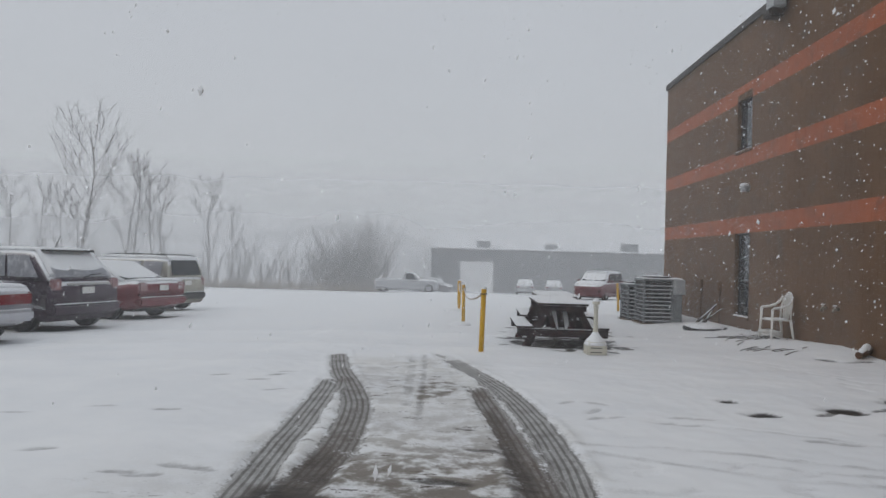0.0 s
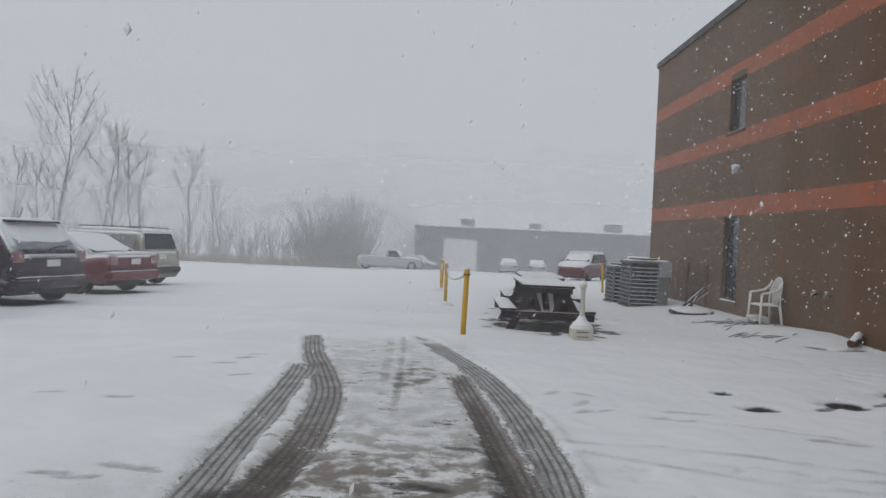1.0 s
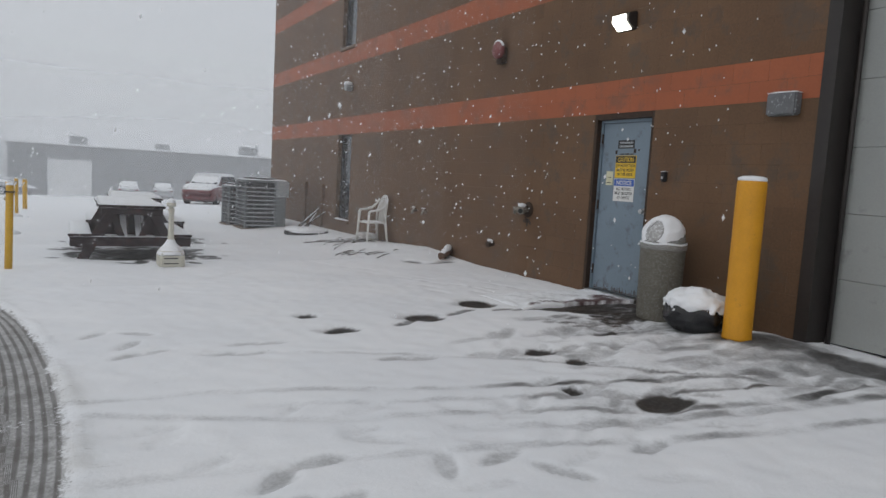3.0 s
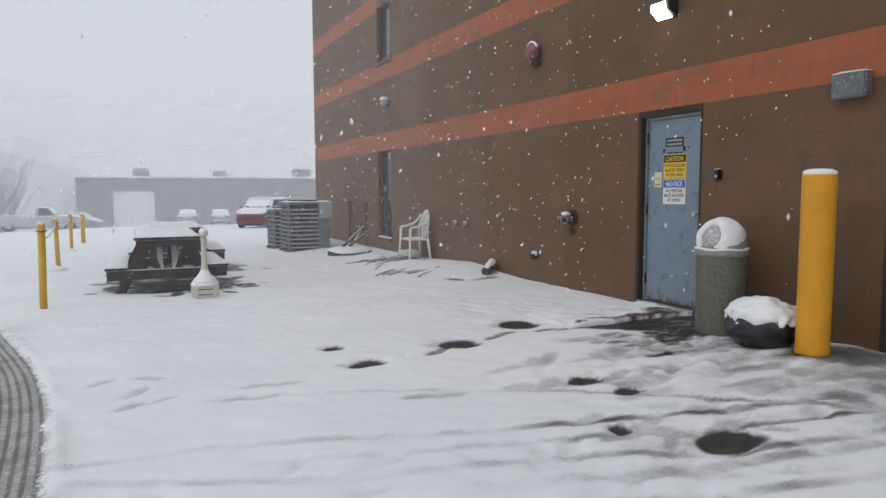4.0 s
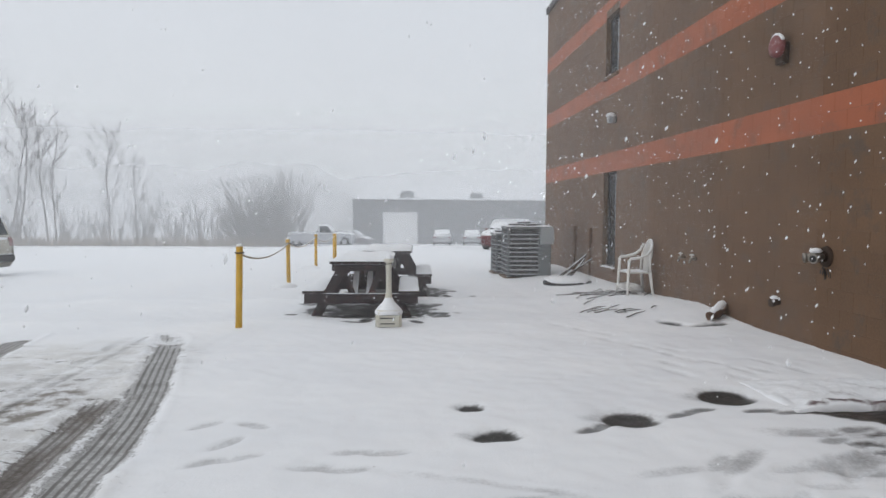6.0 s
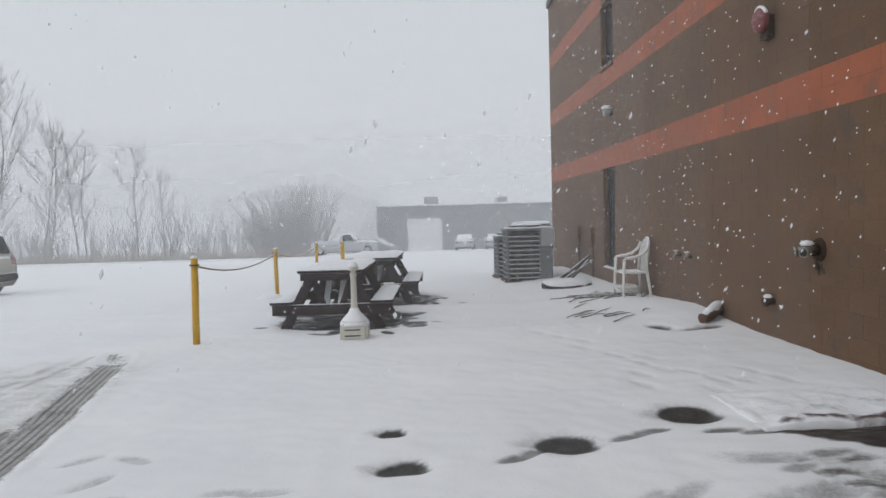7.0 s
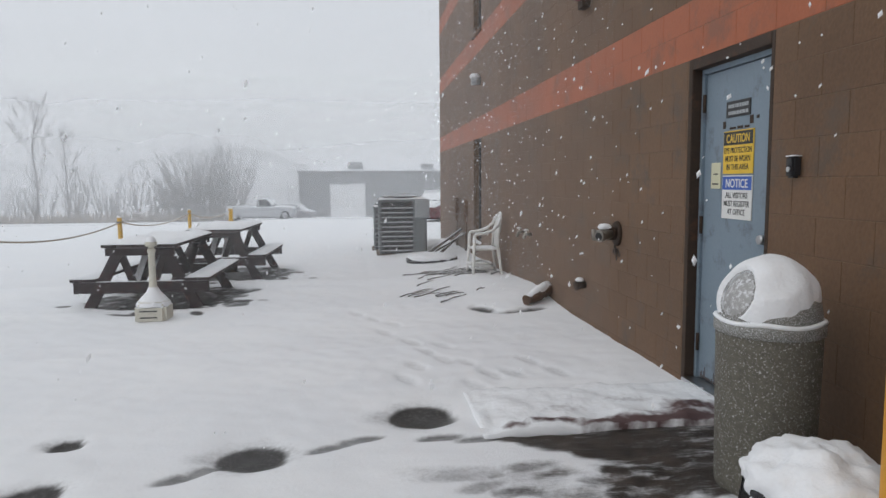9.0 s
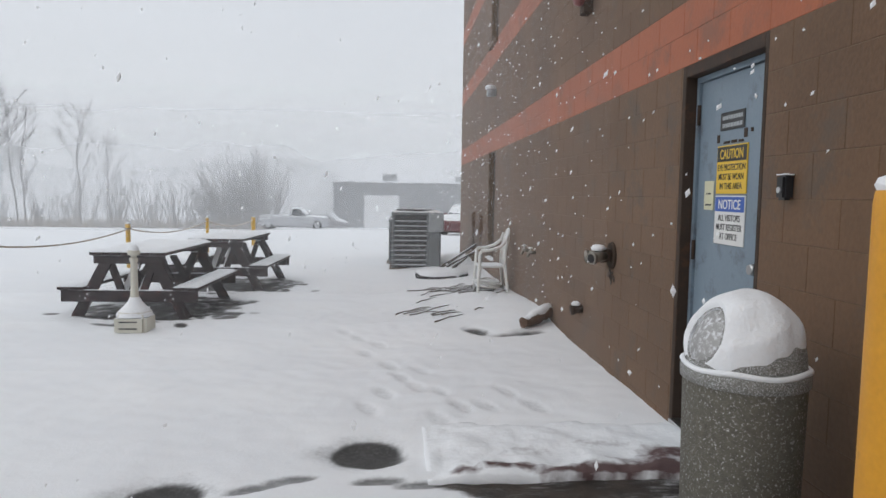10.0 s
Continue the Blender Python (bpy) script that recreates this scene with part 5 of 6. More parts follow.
# ---------- picnic tables, ash bin, rope fence ----------
def picnic_table(m, label):
    t = thing("picnic_table", m, label, "picnic table", "picnic tables")
    L, top, bench = 0.95, 0.79, 0.375
    for i in range(5):
        x = -0.44 + i * 0.178
        one_box("top_plank", WOOD, t, x, x + 0.168, -L, L, top, top + 0.042, bev=0.006)
    for s in (-1, 1):
        for j in range(2):
            x = s * 0.672 + (j - 1) * 0.15
            one_box("bench_plank", WOOD, t, x, x + 0.143, -L, L, bench, bench + 0.042, bev=0.006)
        y = s * (L - 0.06)
        one_box("bench_beam", WOOD, t, -0.8, 0.8, y - 0.02, y + 0.02, bench - 0.145, bench - 0.001, bev=0.006)
        one_box("top_cleat", WOOD, t, -0.41, 0.41, y - 0.02, y + 0.02, top - 0.1, top - 0.001, bev=0.006)
        for q in (-1, 1):
            bm = bmesh.new()
            v = box(bm, -0.075, 0.075, y - s * 0.061, y - s * 0.021, -0.08, top - 0.002)
            for p_ in v:
                f = p_.co.z / top
                p_.co.x += q * (0.66 - 0.42 * f)
            part("leg", bevelled(bm, 0.005), WOOD, t)
            bm = bmesh.new()
            v = box(bm, -0.045, 0.045, y - s * 0.105, y - s * 0.065, bench - 0.13, top - 0.1)
            for p_ in v:
                p_.co.x += q * (0.14 + 0.28 * (p_.co.z - bench) / top)
            part("stiffener", bevelled(bm, 0.004), WOOD, t, "upright board bolted to the end frame")
            for z in (bench - 0.05, bench - 0.1):
                bm = bmesh.new()
                rod(bm, (q * (0.66 - 0.42 * z / top), y + s * 0.02, z), (q * (0.66 - 0.42 * z / top), y + s * 0.028, z), 0.012, seg=6)
                part("bolt", bm, CHROME, t, "pale bolt head")
        for q in (-1, 1):
            bm = bmesh.new()
            box(bm, -0.045, 0.045, -0.02, 0.02, 0, 0.62)
            bmesh.ops.transform(bm, matrix=Matrix.Translation((q * 0.1, s * (L - 0.12), bench - 0.08)) @ Matrix.Rotation(s * 0.92, 4, "X"), verts=list(bm.verts))
            part("brace", bevelled(bm, 0.004), WOOD, t)
    snow_pad(t, -0.44, 0.44, -L, L, top + 0.042, 0.045, n=24)
    for s in (-1, 1):
        snow_pad(t, s * 0.672 - 0.15, s * 0.672 + 0.143, -L, L, bench + 0.042, 0.032, n=22)
        snow_pad(t, -0.5, 0.5, s * (L - 0.06) - 0.018, s * (L - 0.06) + 0.018, bench - 0.001, 0.014, n=20, label="line of snow on the beam")
    return t


t1 = picnic_table(pose(2.42, 13.2, gz(2.5, 13.0) - 0.035, 0, 0, -1), "dark red-stained wooden picnic table under fresh snow")
copy_thing(t1, pose(2.76, 15.9, gz(2.9, 15.9) - 0.0, 0, 0, -2))

butt = thing("ash_bin", pose(2.8, 11.4, gz(2.8, 11.4)) @ Matrix.Scale(0.87, 4), "beige smokers' ash post with a snow-covered square base", "ash bin")
bm = bmesh.new()
box(bm, -0.19, 0.19, -0.19, 0.19, -0.03, 0.22)
part("base", bevelled(bm, 0.04, 3), BUTT, butt, "square beige base")
bm = bmesh.new()
lathe(bm, ((0.2, 0.2), (0.19, 0.248), (0.14, 0.27), (0.08, 0.33), (0.05, 0.43), (0.042, 0.55), (0.04, 0.85), (0.05, 0.86), (0.05, 0.9)), 20)
part("neck", bm, BUTT, butt, "tapering beige neck")
bm = bmesh.new()
lathe(bm, ((0.034, 0.88), (0.034, 0.93), (0.068, 0.935), (0.072, 0.975), (0.05, 1.015), (0.0, 1.03)), 18)
part("cap", bm, BUTT, butt, "small round cap")
bm = bmesh.new()
lathe(bm, ((0.06, 0.985), (0.066, 1.01), (0.045, 1.05), (0, 1.065)), 14, wob=0.1)
part("snow_cap", bm, SNOW, butt, "knob of snow")
bm = bmesh.new()
lathe(bm, ((0.21, 0.19), (0.205, 0.225), (0.15, 0.29), (0.09, 0.35), (0.055, 0.42)), 20, wob=0.08)
part("snow_shoulder", bm, SNOW, butt, "snow on the shoulders")
for z in (0.05, 0.13):
    bm = bmesh.new()
    box(bm, -0.12, 0.09, -0.193, -0.1905, z, z + 0.016)
    part("label_print", bm, SIGNK, butt, "dark unreadable print")

fence = []
for x, y, h in ((0.93, 11.3, 1.02), (0.69, 16.8, 0.97), (0.6, 22.3, 0.97), (0.62, 28.0, 0.97)):
    po = thing("rope_post", pose(x, y, gz(x, y), 0.8 * math.sin(y * 3), 1.2 * math.cos(y * 5), 0), "thin yellow steel post with a snowy top", "post", "yellow rope posts")
    bm = bmesh.new()
    rod(bm, (0, 0, -0.06), (0, 0, h), 0.042 if y < 25 else 0.07, 0.042 if y < 25 else 0.07, 12)
    part("shaft", bm, POSTY, po)
    bm = bmesh.new()
    lathe(bm, ((0.04, h - 0.004), (0.045, h + 0.01), (0.03, h + 0.028), (0, h + 0.033)), 10, wob=0.1)
    part("snow_cap", bm, SNOW, po)
    bm = bmesh.new()
    tube(bm, [(0.055 * math.cos(a), 0.055 * math.sin(a), h - 0.08) for a in np.linspace(0, math.tau, 13)], 0.008, 5)
    part("rope_eye", bm, TRIM, po, "dark ring for the rope")
    fence.append((x, y, gz(x, y) + h - 0.09))
for a, b in zip(fence, fence[1:]):
    bm = bmesh.new()
    pts = []
    for k in range(17):
        f = k / 16
        pts.append((a[0] + (b[0] - a[0]) * f - 0.05 * math.sin(math.pi * f), a[1] + 0.05 + (b[1] - a[1] - 0.1) * f, a[2] + (b[2] - a[2]) * f - 0.16 * (1 - (2 * f - 1) ** 2)))
    tube(bm, pts, 0.014, 6)
    tagged(part("rope", bm, ROPE), "sagging pale rope between yellow posts", "rope", "ropes of the post fence")
po = thing("marker_post", pose(6.62, 26, gz(6.62, 26), 0, -3, 0), "slim leaning yellow marker post", "post")
bm = bmesh.new()
rod(bm, (0, 0, -0.05), (0, 0, 1.05), 0.045, 0.045, 10)
part("shaft", bm, POSTY, po)
for x, y, r in ((0.72, 16.65, 0.28), (0.55, 22.1, 0.32)):
    bm = bmesh.new()
    lathe(bm, ((r, -0.03), (r * 0.9, 0.03), (r * 0.65, 0.065), (r * 0.3, 0.09), (0, 0.095)), 24, (x - 0.12, y, gz(x, y)), 0.25)
    tagged(part("snow_heap", bm, SNOW), "small heap of snow at a post", "snow heap", "snow heaps at the posts")

# ---------- vehicles ----------
def loft(bm, stations, ring):
    """Joins rings(x, ...) at the stations into a smooth shell with closed ends."""
    rows = [[bm.verts.new(p) for p in ring(*s)] for s in stations]
    n_ = len(rows[0])
    for a, b in zip(rows, rows[1:]):
        for i in range(n_):
            bm.faces.new((a[i], a[(i + 1) % n_], b[(i + 1) % n_], b[i])).smooth = True
    bm.faces.new(rows[0][::-1])
    bm.faces.new(rows[-1])


def body_ring(x, top, bottom, w, shoulder=0.1):
    pts = [(0.82 * w, bottom), (0.96 * w, bottom + 0.1), (w, bottom + 0.28), (w, top - 0.3), (0.975 * w, top - shoulder), (0.9 * w, top - 0.02), (0.6 * w, top)]
    return [(x, y, z) for y, z in pts] + [(x, -y, z) for y, z in reversed(pts)]


def cabin_ring(x, top, bottom, w_low, w_top):
    pts = [(w_low, bottom), (w_top + 0.03, top - 0.1), (w_top - 0.03, top - 0.03), (w_top * 0.7, top)]
    return [(x, y, z) for y, z in pts] + [(x, -y, z) for y, z in reversed(pts)]


def quad_panel(name, pts, mat, parent, label="", thick=0.012):
    bm = bmesh.new()
    bm.faces.new([bm.verts.new(p) for p in pts])
    bmesh.ops.solidify(bm, geom=list(bm.faces), thickness=thick)
    return part(name, bm, mat, parent, label)


def wheel(parent, x, y, r, w=0.2):
    s = 1 if y > 0 else -1
    bm = bmesh.new()
    lathe(bm, ((0.6 * r, -w / 2), (0.9 * r, -w / 2), (r, -w / 2 + 0.03), (r, w / 2 - 0.03), (0.9 * r, w / 2), (0.6 * r, w / 2)), 24)
    rot = Matrix.Translation((x, y, r)) @ Matrix.Rotation(radians(90), 4, "X")
    bmesh.ops.transform(bm, matrix=rot, verts=list(bm.verts))
    wh = part("wheel", bm, RUBBER, parent, "black tyre")
    bm = bmesh.new()
    lathe(bm, ((0, -0.04), (0.58 * r, -0.06), (0.6 * r, -w / 2 + 0.01), (0.62 * r, w / 2 - 0.02), (0.56 * r, w / 2 - 0.05), (0.15 * r, w / 2 - 0.07), (0, w / 2 - 0.06)) if s < 0 else ((0, -w / 2 + 0.06), (0.15 * r, -w / 2 + 0.07), (0.56 * r, -w / 2 + 0.05), (0.62 * r, -w / 2 + 0.02), (0.6 * r, w / 2 - 0.01), (0, 0.04)), 20)
    bmesh.ops.transform(bm, matrix=rot, verts=list(bm.verts))
    part("rim", bm, CHROME, wh, "dull metal rim")
    bm = bmesh.new()
    rod(bm, (x, y - s * 0.1, r + 0.02), (x, y + s * 0.035, r + 0.02), r * 1.16, r * 1.16, 22)
    part("wheel_arch", bm, SIGNK, parent, "dark wheel arch")


def snow_shell(parent, stations, ring, lift=0.05, label="blanket of fresh snow"):
    bm = bmesh.new()
    rows = [[bm.verts.new((p[0], p[1], p[2] + lift * (1 + 0.4 * noise.noise((p[0] * 3, p[1] * 3, 1))))) for p in ring(*s)] for s in stations]
    for a, b in zip(rows, rows[1:]):
        for i in range(len(a) - 1):
            bm.faces.new((a[i], a[i + 1], b[i + 1], b[i])).smooth = True
    ext = bmesh.ops.extrude_face_region(bm, geom=list(bm.faces))
    for v in ext["geom"]:
        if isinstance(v, bmesh.types.BMVert):
            v.co.z -= lift * 0.95
    return part("snow_cover", bm, SNOW, parent, label)


def car(name, m, label, category, paint, L, W, H, belt, tail, nose, roof0, roof1, glass_back, wind, r=0.33, lights=None, snow_rear=0.6, rear_glass=None, side_glass=None, truck_bed=None, trim_mat=None, group="parked cars"):
    """Rear end at x = 0, front at x = L. tail, nose: heights of boot and bonnet; glass_back, wind: where rear and front glass meet the belt."""
    ob = thing(name, m, label, category, group)
    w = W / 2
    st = [(0.0, tail - 0.12, 0.42, w * 0.9), (0.06, tail - 0.02, 0.34, w * 0.96), (0.25, tail, 0.27, w), (glass_back, belt + 0.02, 0.22, w), ((glass_back + wind) / 2, belt + 0.01, 0.22, w), (wind, belt, 0.22, w), (wind + 0.3, nose + 0.06, 0.22, w), (L - 0.4, nose, 0.24, w * 0.97), (L - 0.08, nose - 0.14, 0.3, w * 0.88), (L, nose - 0.3, 0.4, w * 0.78)]
    bm = bmesh.new()
    loft(bm, st, body_ring)
    part("body", bm, paint, ob)
    wt = w * 0.78
    cab = [(glass_back, belt + 0.03, belt - 0.05, w * 0.93, w * 0.9), (glass_back + (roof0 - glass_back) * 0.5, (belt + H) / 2 + 0.005, belt - 0.05, w * 0.94, w * 0.84), (roof0, H - 0.03, belt - 0.05, w * 0.95, wt), (roof0 + 0.3, H, belt - 0.05, w * 0.95, wt), (roof1, H - 0.01, belt - 0.05, w * 0.95, wt), (roof1 + (wind - roof1) * 0.5, (belt + H) / 2 + 0.01, belt - 0.05, w * 0.94, w * 0.83), (wind, belt + 0.03, belt - 0.05, w * 0.92, w * 0.88)]
    bm = bmesh.new()
    loft(bm, cab, cabin_ring)
    part("cabin", bm, paint, ob)
    # glass
    e = 0.02
    dz = H - belt
    gb = glass_back
    quad_panel("rear_window", [(gb - e - 0.01, -w * 0.78, belt + 0.07), (gb - e - 0.01, w * 0.78, belt + 0.07), (roof0 - e - 0.01, wt * 0.86, H - 0.09), (roof0 - e - 0.01, -wt * 0.86, H - 0.09)], rear_glass or GLASS, ob, "rear window")
    quad_panel("windscreen", [(wind + e, -w * 0.78, belt + 0.06), (wind + e, w * 0.78, belt + 0.06), (roof1 + e, wt * 0.86, H - 0.07), (roof1 + e, -wt * 0.86, H - 0.07)], GLASS, ob, "windscreen")
    low, high = belt + 0.05, H - 0.14
    for s in (-1, 1):
        yl, yh = s * (w * 0.95 + 0.012), s * (wt + 0.062)
        a0, a1 = gb + 0.28, wind - 0.3
        t0, t1 = roof0 + 0.12, roof1 - 0.08
        for f0, f1 in ((0.0, 0.3), (0.33, 0.63), (0.66, 1.0)):
            quad_panel("side_window", [(a0 + (a1 - a0) * f0, yl, low), (a0 + (a1 - a0) * f1, yl, low), (t0 + (t1 - t0) * f1, yh, high), (t0 + (t1 - t0) * f0, yh, high)], side_glass or GLASS, ob, "side window")
    # rear end
    lz, lh, lw, lmat = lights or (tail - 0.3, 0.16, 0.3, TAIL)
    for s in (-1, 1):
        bm = bmesh.new()
        box(bm, -0.012, 0.14, min(s * w * 0.93, s * (w * 0.93 - lw)), max(s * w * 0.93, s * (w * 0.93 - lw)), lz, lz + lh)
        part("tail_light", bevelled(bm, 0.03, 2), lmat, ob, "red and clear tail light")
        bm = bmesh.new()
        box(bm, L - 0.22, L - 0.05, min(s * w * 0.8, s * w * 0.5), max(s * w * 0.8, s * w * 0.5), nose - 0.28, nose - 0.14)
        part("headlight", bevelled(bm, 0.03, 2), CHROME, ob, "headlight")
        one_box("mirror", paint, ob, wind - 0.35, wind - 0.2, min(s * (w + 0.02), s * (w + 0.2)), max(s * (w + 0.02), s * (w + 0.2)), belt, belt + 0.14, bev=0.03, seg=2)
    bm = bmesh.new()
    box(bm, -0.08, 0.2, -w * 0.95, w * 0.95, 0.36, 0.58)
    bump = part("bumper", bevelled(bm, 0.05, 2), trim_mat or paint, ob)
    snow_pad(bump, -0.078, 0.0, -w * 0.9, w * 0.9, 0.58, 0.03, n=14, label="line of snow on the bumper")
    one_box("number_plate", SIGNW, ob, -0.045, -0.02, -0.16, 0.16, tail - 0.27, tail - 0.13, bev=0.004, label="plain pale number plate")
    one_box("underbody", SIGNK, ob, 0.25, L - 0.3, -w * 0.8, w * 0.8, 0.2, 0.34, bev=0)
    for x in (0.95 if L > 4.6 else 0.85, L - 0.95):
        for s in (-1, 1):
            wheel(ob, x, s * (w - 0.11), r)
    for s in (-1, 1):
        for i in range(3):
            bm = bmesh.new()
            f = (0.02, 0.36, 0.68)[i]
            x = gb + 0.28 + (wind - gb - 0.58) * f
            box(bm, x, x + 0.16, min(s * (w - 0.01), s * (w + 0.03)), max(s * (w - 0.01), s * (w + 0.03)), belt - 0.12, belt - 0.09)
            part("door_handle", bm, paint, ob)
    # snow
    def top_ring(x, top, bottom, wl, wt_):
        return [(x, y, top - 0.03 * (abs(y) / wt_) ** 3) for y in np.linspace(-wt_ * 0.97, wt_ * 0.97, 9)]

    rear = [(gb + (roof0 - gb) * f, belt + 0.03 + (H - 0.03 - belt - 0.03) * f, 0, 0, w * 0.9 + (wt - w * 0.9) * f) for f in np.linspace(1 - snow_rear, 1, 5)]
    roof = [(x, H - 0.005, 0, 0, wt) for x in np.linspace(roof0 + 0.05, roof1, 6)]
    snow_shell(ob, rear + roof, top_ring, 0.045)
    front = [(roof1 + (wind - roof1) * f, H + (belt + 0.03 - H) * f, 0, 0, wt + (w * 0.88 - wt) * f) for f in np.linspace(0.15, 1, 4)]
    hood = [(wind + 0.1, belt + 0.01, 0, 0, w * 0.9), (wind + 0.3, nose + 0.06, 0, 0, w * 0.9), (L - 0.4, nose, 0, 0, w * 0.86), (L - 0.1, nose - 0.14, 0, 0, w * 0.75)]
    snow_shell(ob, front + hood, top_ring, 0.045)
    if truck_bed is None and gb > 0.35:
        snow_shell(ob, [(0.05, tail - 0.03, 0, 0, w * 0.86), (0.25, tail, 0, 0, w * 0.9), (gb, belt + 0.02, 0, 0, w * 0.9)], top_ring, 0.05)
    if truck_bed:
        one_box("bed_cover", SNOW, ob, 0.12, truck_bed, -w * 0.84, w * 0.84, tail - 0.12, tail - 0.02, bev=0.02, label="snow filling the load bed")
        for s in (-1, 1):
            one_box("bed_rail", paint, ob, 0.05, truck_bed, min(s * w * 0.86, s * w * 0.98), max(s * w * 0.86, s * w * 0.98), tail - 0.06, tail + 0.05, bev=0.02)
    return ob


TAIL = material("tail_light_lens", (0.2, 0.02, 0.025), 0.2, vary=0.1, wear=((0.5, 0.4, 0.42), 0.2, 12))
TAILC = material("frosted_clear_lens", (0.34, 0.2, 0.21), 0.25, vary=0.15, wear=((0.7, 0.7, 0.72), 0.4, 10))


def paint(name, c, frost=0.25):
    return material(name, c, 0.3, 0.2, vary=0.08, scale=3, bump=0.02, coat=0.5, wear=((0.6, 0.61, 0.64), frost * 0.6, 22), snow=0.6)


FROSTG = material("frosted_car_glass", (0.5, 0.51, 0.56), 0.8, vary=0.1, scale=4, wear=((0.8, 0.81, 0.84), 0.5, 6))
PLUM = paint("dark_plum_paint", (0.052, 0.03, 0.05), 0.28)
RED = paint("dark_red_paint", (0.17, 0.014, 0.026), 0.14)
PEWTER = paint("pewter_paint", (0.42, 0.4, 0.34), 0.4)
PEARL = paint("white_car_paint", (0.55, 0.56, 0.6), 0.3)
SILVER = paint("silver_blue_paint", (0.42, 0.43, 0.45), 0.5)
FROST = paint("snowed_over_paint", (0.5, 0.51, 0.53), 0.75)
MAROON = paint("maroon_paint", (0.12, 0.02, 0.025), 0.3)


def rear_at(x, y, turn, dz=0.0):
    """Pose of a car whose rear middle stands at (x, y) and that points away, turned by turn degrees."""
    return pose(x, y, gz(x, y) + dz, 0, 0, turn)


# the row along the left of the yard: tails to the drive
suv1 = car("parked_suv", rear_at(-7.5, 14.8, 162), "dark plum SUV with snow on roof and tailgate", "suv", PLUM, 4.6, 1.86, 1.72, 1.08, 1.06, 1.02, 0.68, 2.9, 0.1, 3.55, 0.36, (0.85, 0.26, 0.22, TAILC), 0.85, FROSTG, FROSTG)
bm = bmesh.new()
box(bm, 0.48, 0.84, -0.62, 0.62, 1.67, 1.715)
part("spoiler", bevelled(bm, 0.012), SIGNK, suv1, "dark roof spoiler")
bm = bmesh.new()
tube(bm, [(0.04, 0.05, 1.13), (0.06, -0.15, 1.19), (0.1, -0.45, 1.2)], 0.014, 6)
part("rear_wiper", bm, SIGNK, suv1, "black rear wiper")
bm = bmesh.new()
rod(bm, (1.0, 0.0, 1.7), (0.85, 0.0, 1.98), 0.01, 0.006, 6)
part("aerial", bm, SIGNK, suv1, "short aerial")
bm = bmesh.new()
box(bm, -0.05, 0.0, -0.55, 0.55, 0.98, 1.02)
part("chrome_strip", bevelled(bm, 0.01), CHROME, suv1, "chrome strip")
car("parked_sedan", rear_at(-7.32, 18.2, 162), "dark red sedan with snow-covered rear window and boot", "sedan", RED, 4.75, 1.82, 1.45, 0.95, 1.02, 0.9, 1.55, 2.6, 0.62, 3.5, 0.33, (0.72, 0.24, 0.3, TAILC), 1.0)
suv2 = car("parked_suv", rear_at(-8.1, 21.8, 162), "pewter-coloured older SUV with roof rails", "suv", PEWTER, 4.6, 1.76, 1.68, 1.05, 1.08, 1.02, 0.2, 2.9, 0.06, 3.5, 0.36, (0.78, 0.26, 0.16, TAILC), 0.15, None, FROSTG, trim_mat=SIGNK)
for s in (-1, 1):
    bm = bmesh.new()
    tube(bm, [(0.3, s * 0.62, 1.68), (0.36, s * 0.62, 1.75), (1.4, s * 0.62, 1.77), (2.6, s * 0.62, 1.75), (2.7, s * 0.62, 1.68)], 0.018, 6)
    part("roof_rail", bm, SIGNK, suv2, "black roof rail")
car("parked_sedan", rear_at(-7.45, 11.6, 162), "white sedan with red tail lights, dusted with snow", "sedan", PEARL, 4.7, 1.8, 1.42, 0.95, 1.0, 0.88, 1.5, 2.6, 0.6, 3.4, 0.33, (0.64, 0.24, 0.8, TAIL), 1.0)
# far side of the yard
car("pickup_truck", pose(-8.4, 75.5, gz(-7, 75.5) + 0.1, 0, 0, -4), "silver-blue pickup truck far across the yard", "pickup truck", SILVER, 6.9, 2.0, 2.2, 1.38, 1.36, 1.36, 3.3, 4.2, 3.1, 4.9, 0.48, None, 0.2, truck_bed=2.9)
car("parked_suv", pose(-4.4, 82, gz(-4.5, 82), 0, 0, -20), "dark vehicle behind a pickup truck", "suv", PLUM, 4.6, 1.86, 1.75, 1.08, 1.06, 1.02, 0.42, 2.9, 0.1, 3.55, 0.36, None, 0.6)
car("parked_suv", pose(11.2, 47.6, gz(10, 45.5), 0, 0, 240), "maroon SUV with a snow-covered roof and bonnet", "suv", MAROON, 5.0, 2.0, 1.85, 1.2, 1.15, 1.15, 0.6, 3.1, 0.15, 3.7, 0.4, (0.75, 0.3, 0.3, TAIL), 0.45)
car("parked_sedan", pose(14.2, 47, gz(14, 47), 0, 0, 80), "snow-covered pale car by the building corner", "sedan", FROST, 4.7, 1.85, 1.65, 1.0, 1.05, 0.95, 1.2, 2.7, 0.5, 3.5, 0.34, None, 1.0)
for x, y in ((7.1, 66), (10.1, 67.5)):
    car("parked_sedan", pose(x, y, gz(x, y), 0, 0, 84), "small car buried in snow by the grey building", "sedan", FROST, 4.3, 1.75, 1.4, 0.92, 0.98, 0.88, 1.3, 2.5, 0.5, 3.2, 0.32, None, 1.0)

# ---------- grey building across the yard ----------
FY, FZ = 100.0, gz(0, 100) - 0.1
far = thing("industrial_building", pose(0, FY, FZ), "low grey metal industrial building with a snowy flat roof", "building")
gx0, gx1, gh = 0.9, 5.9, 4.75
bm = bmesh.new()
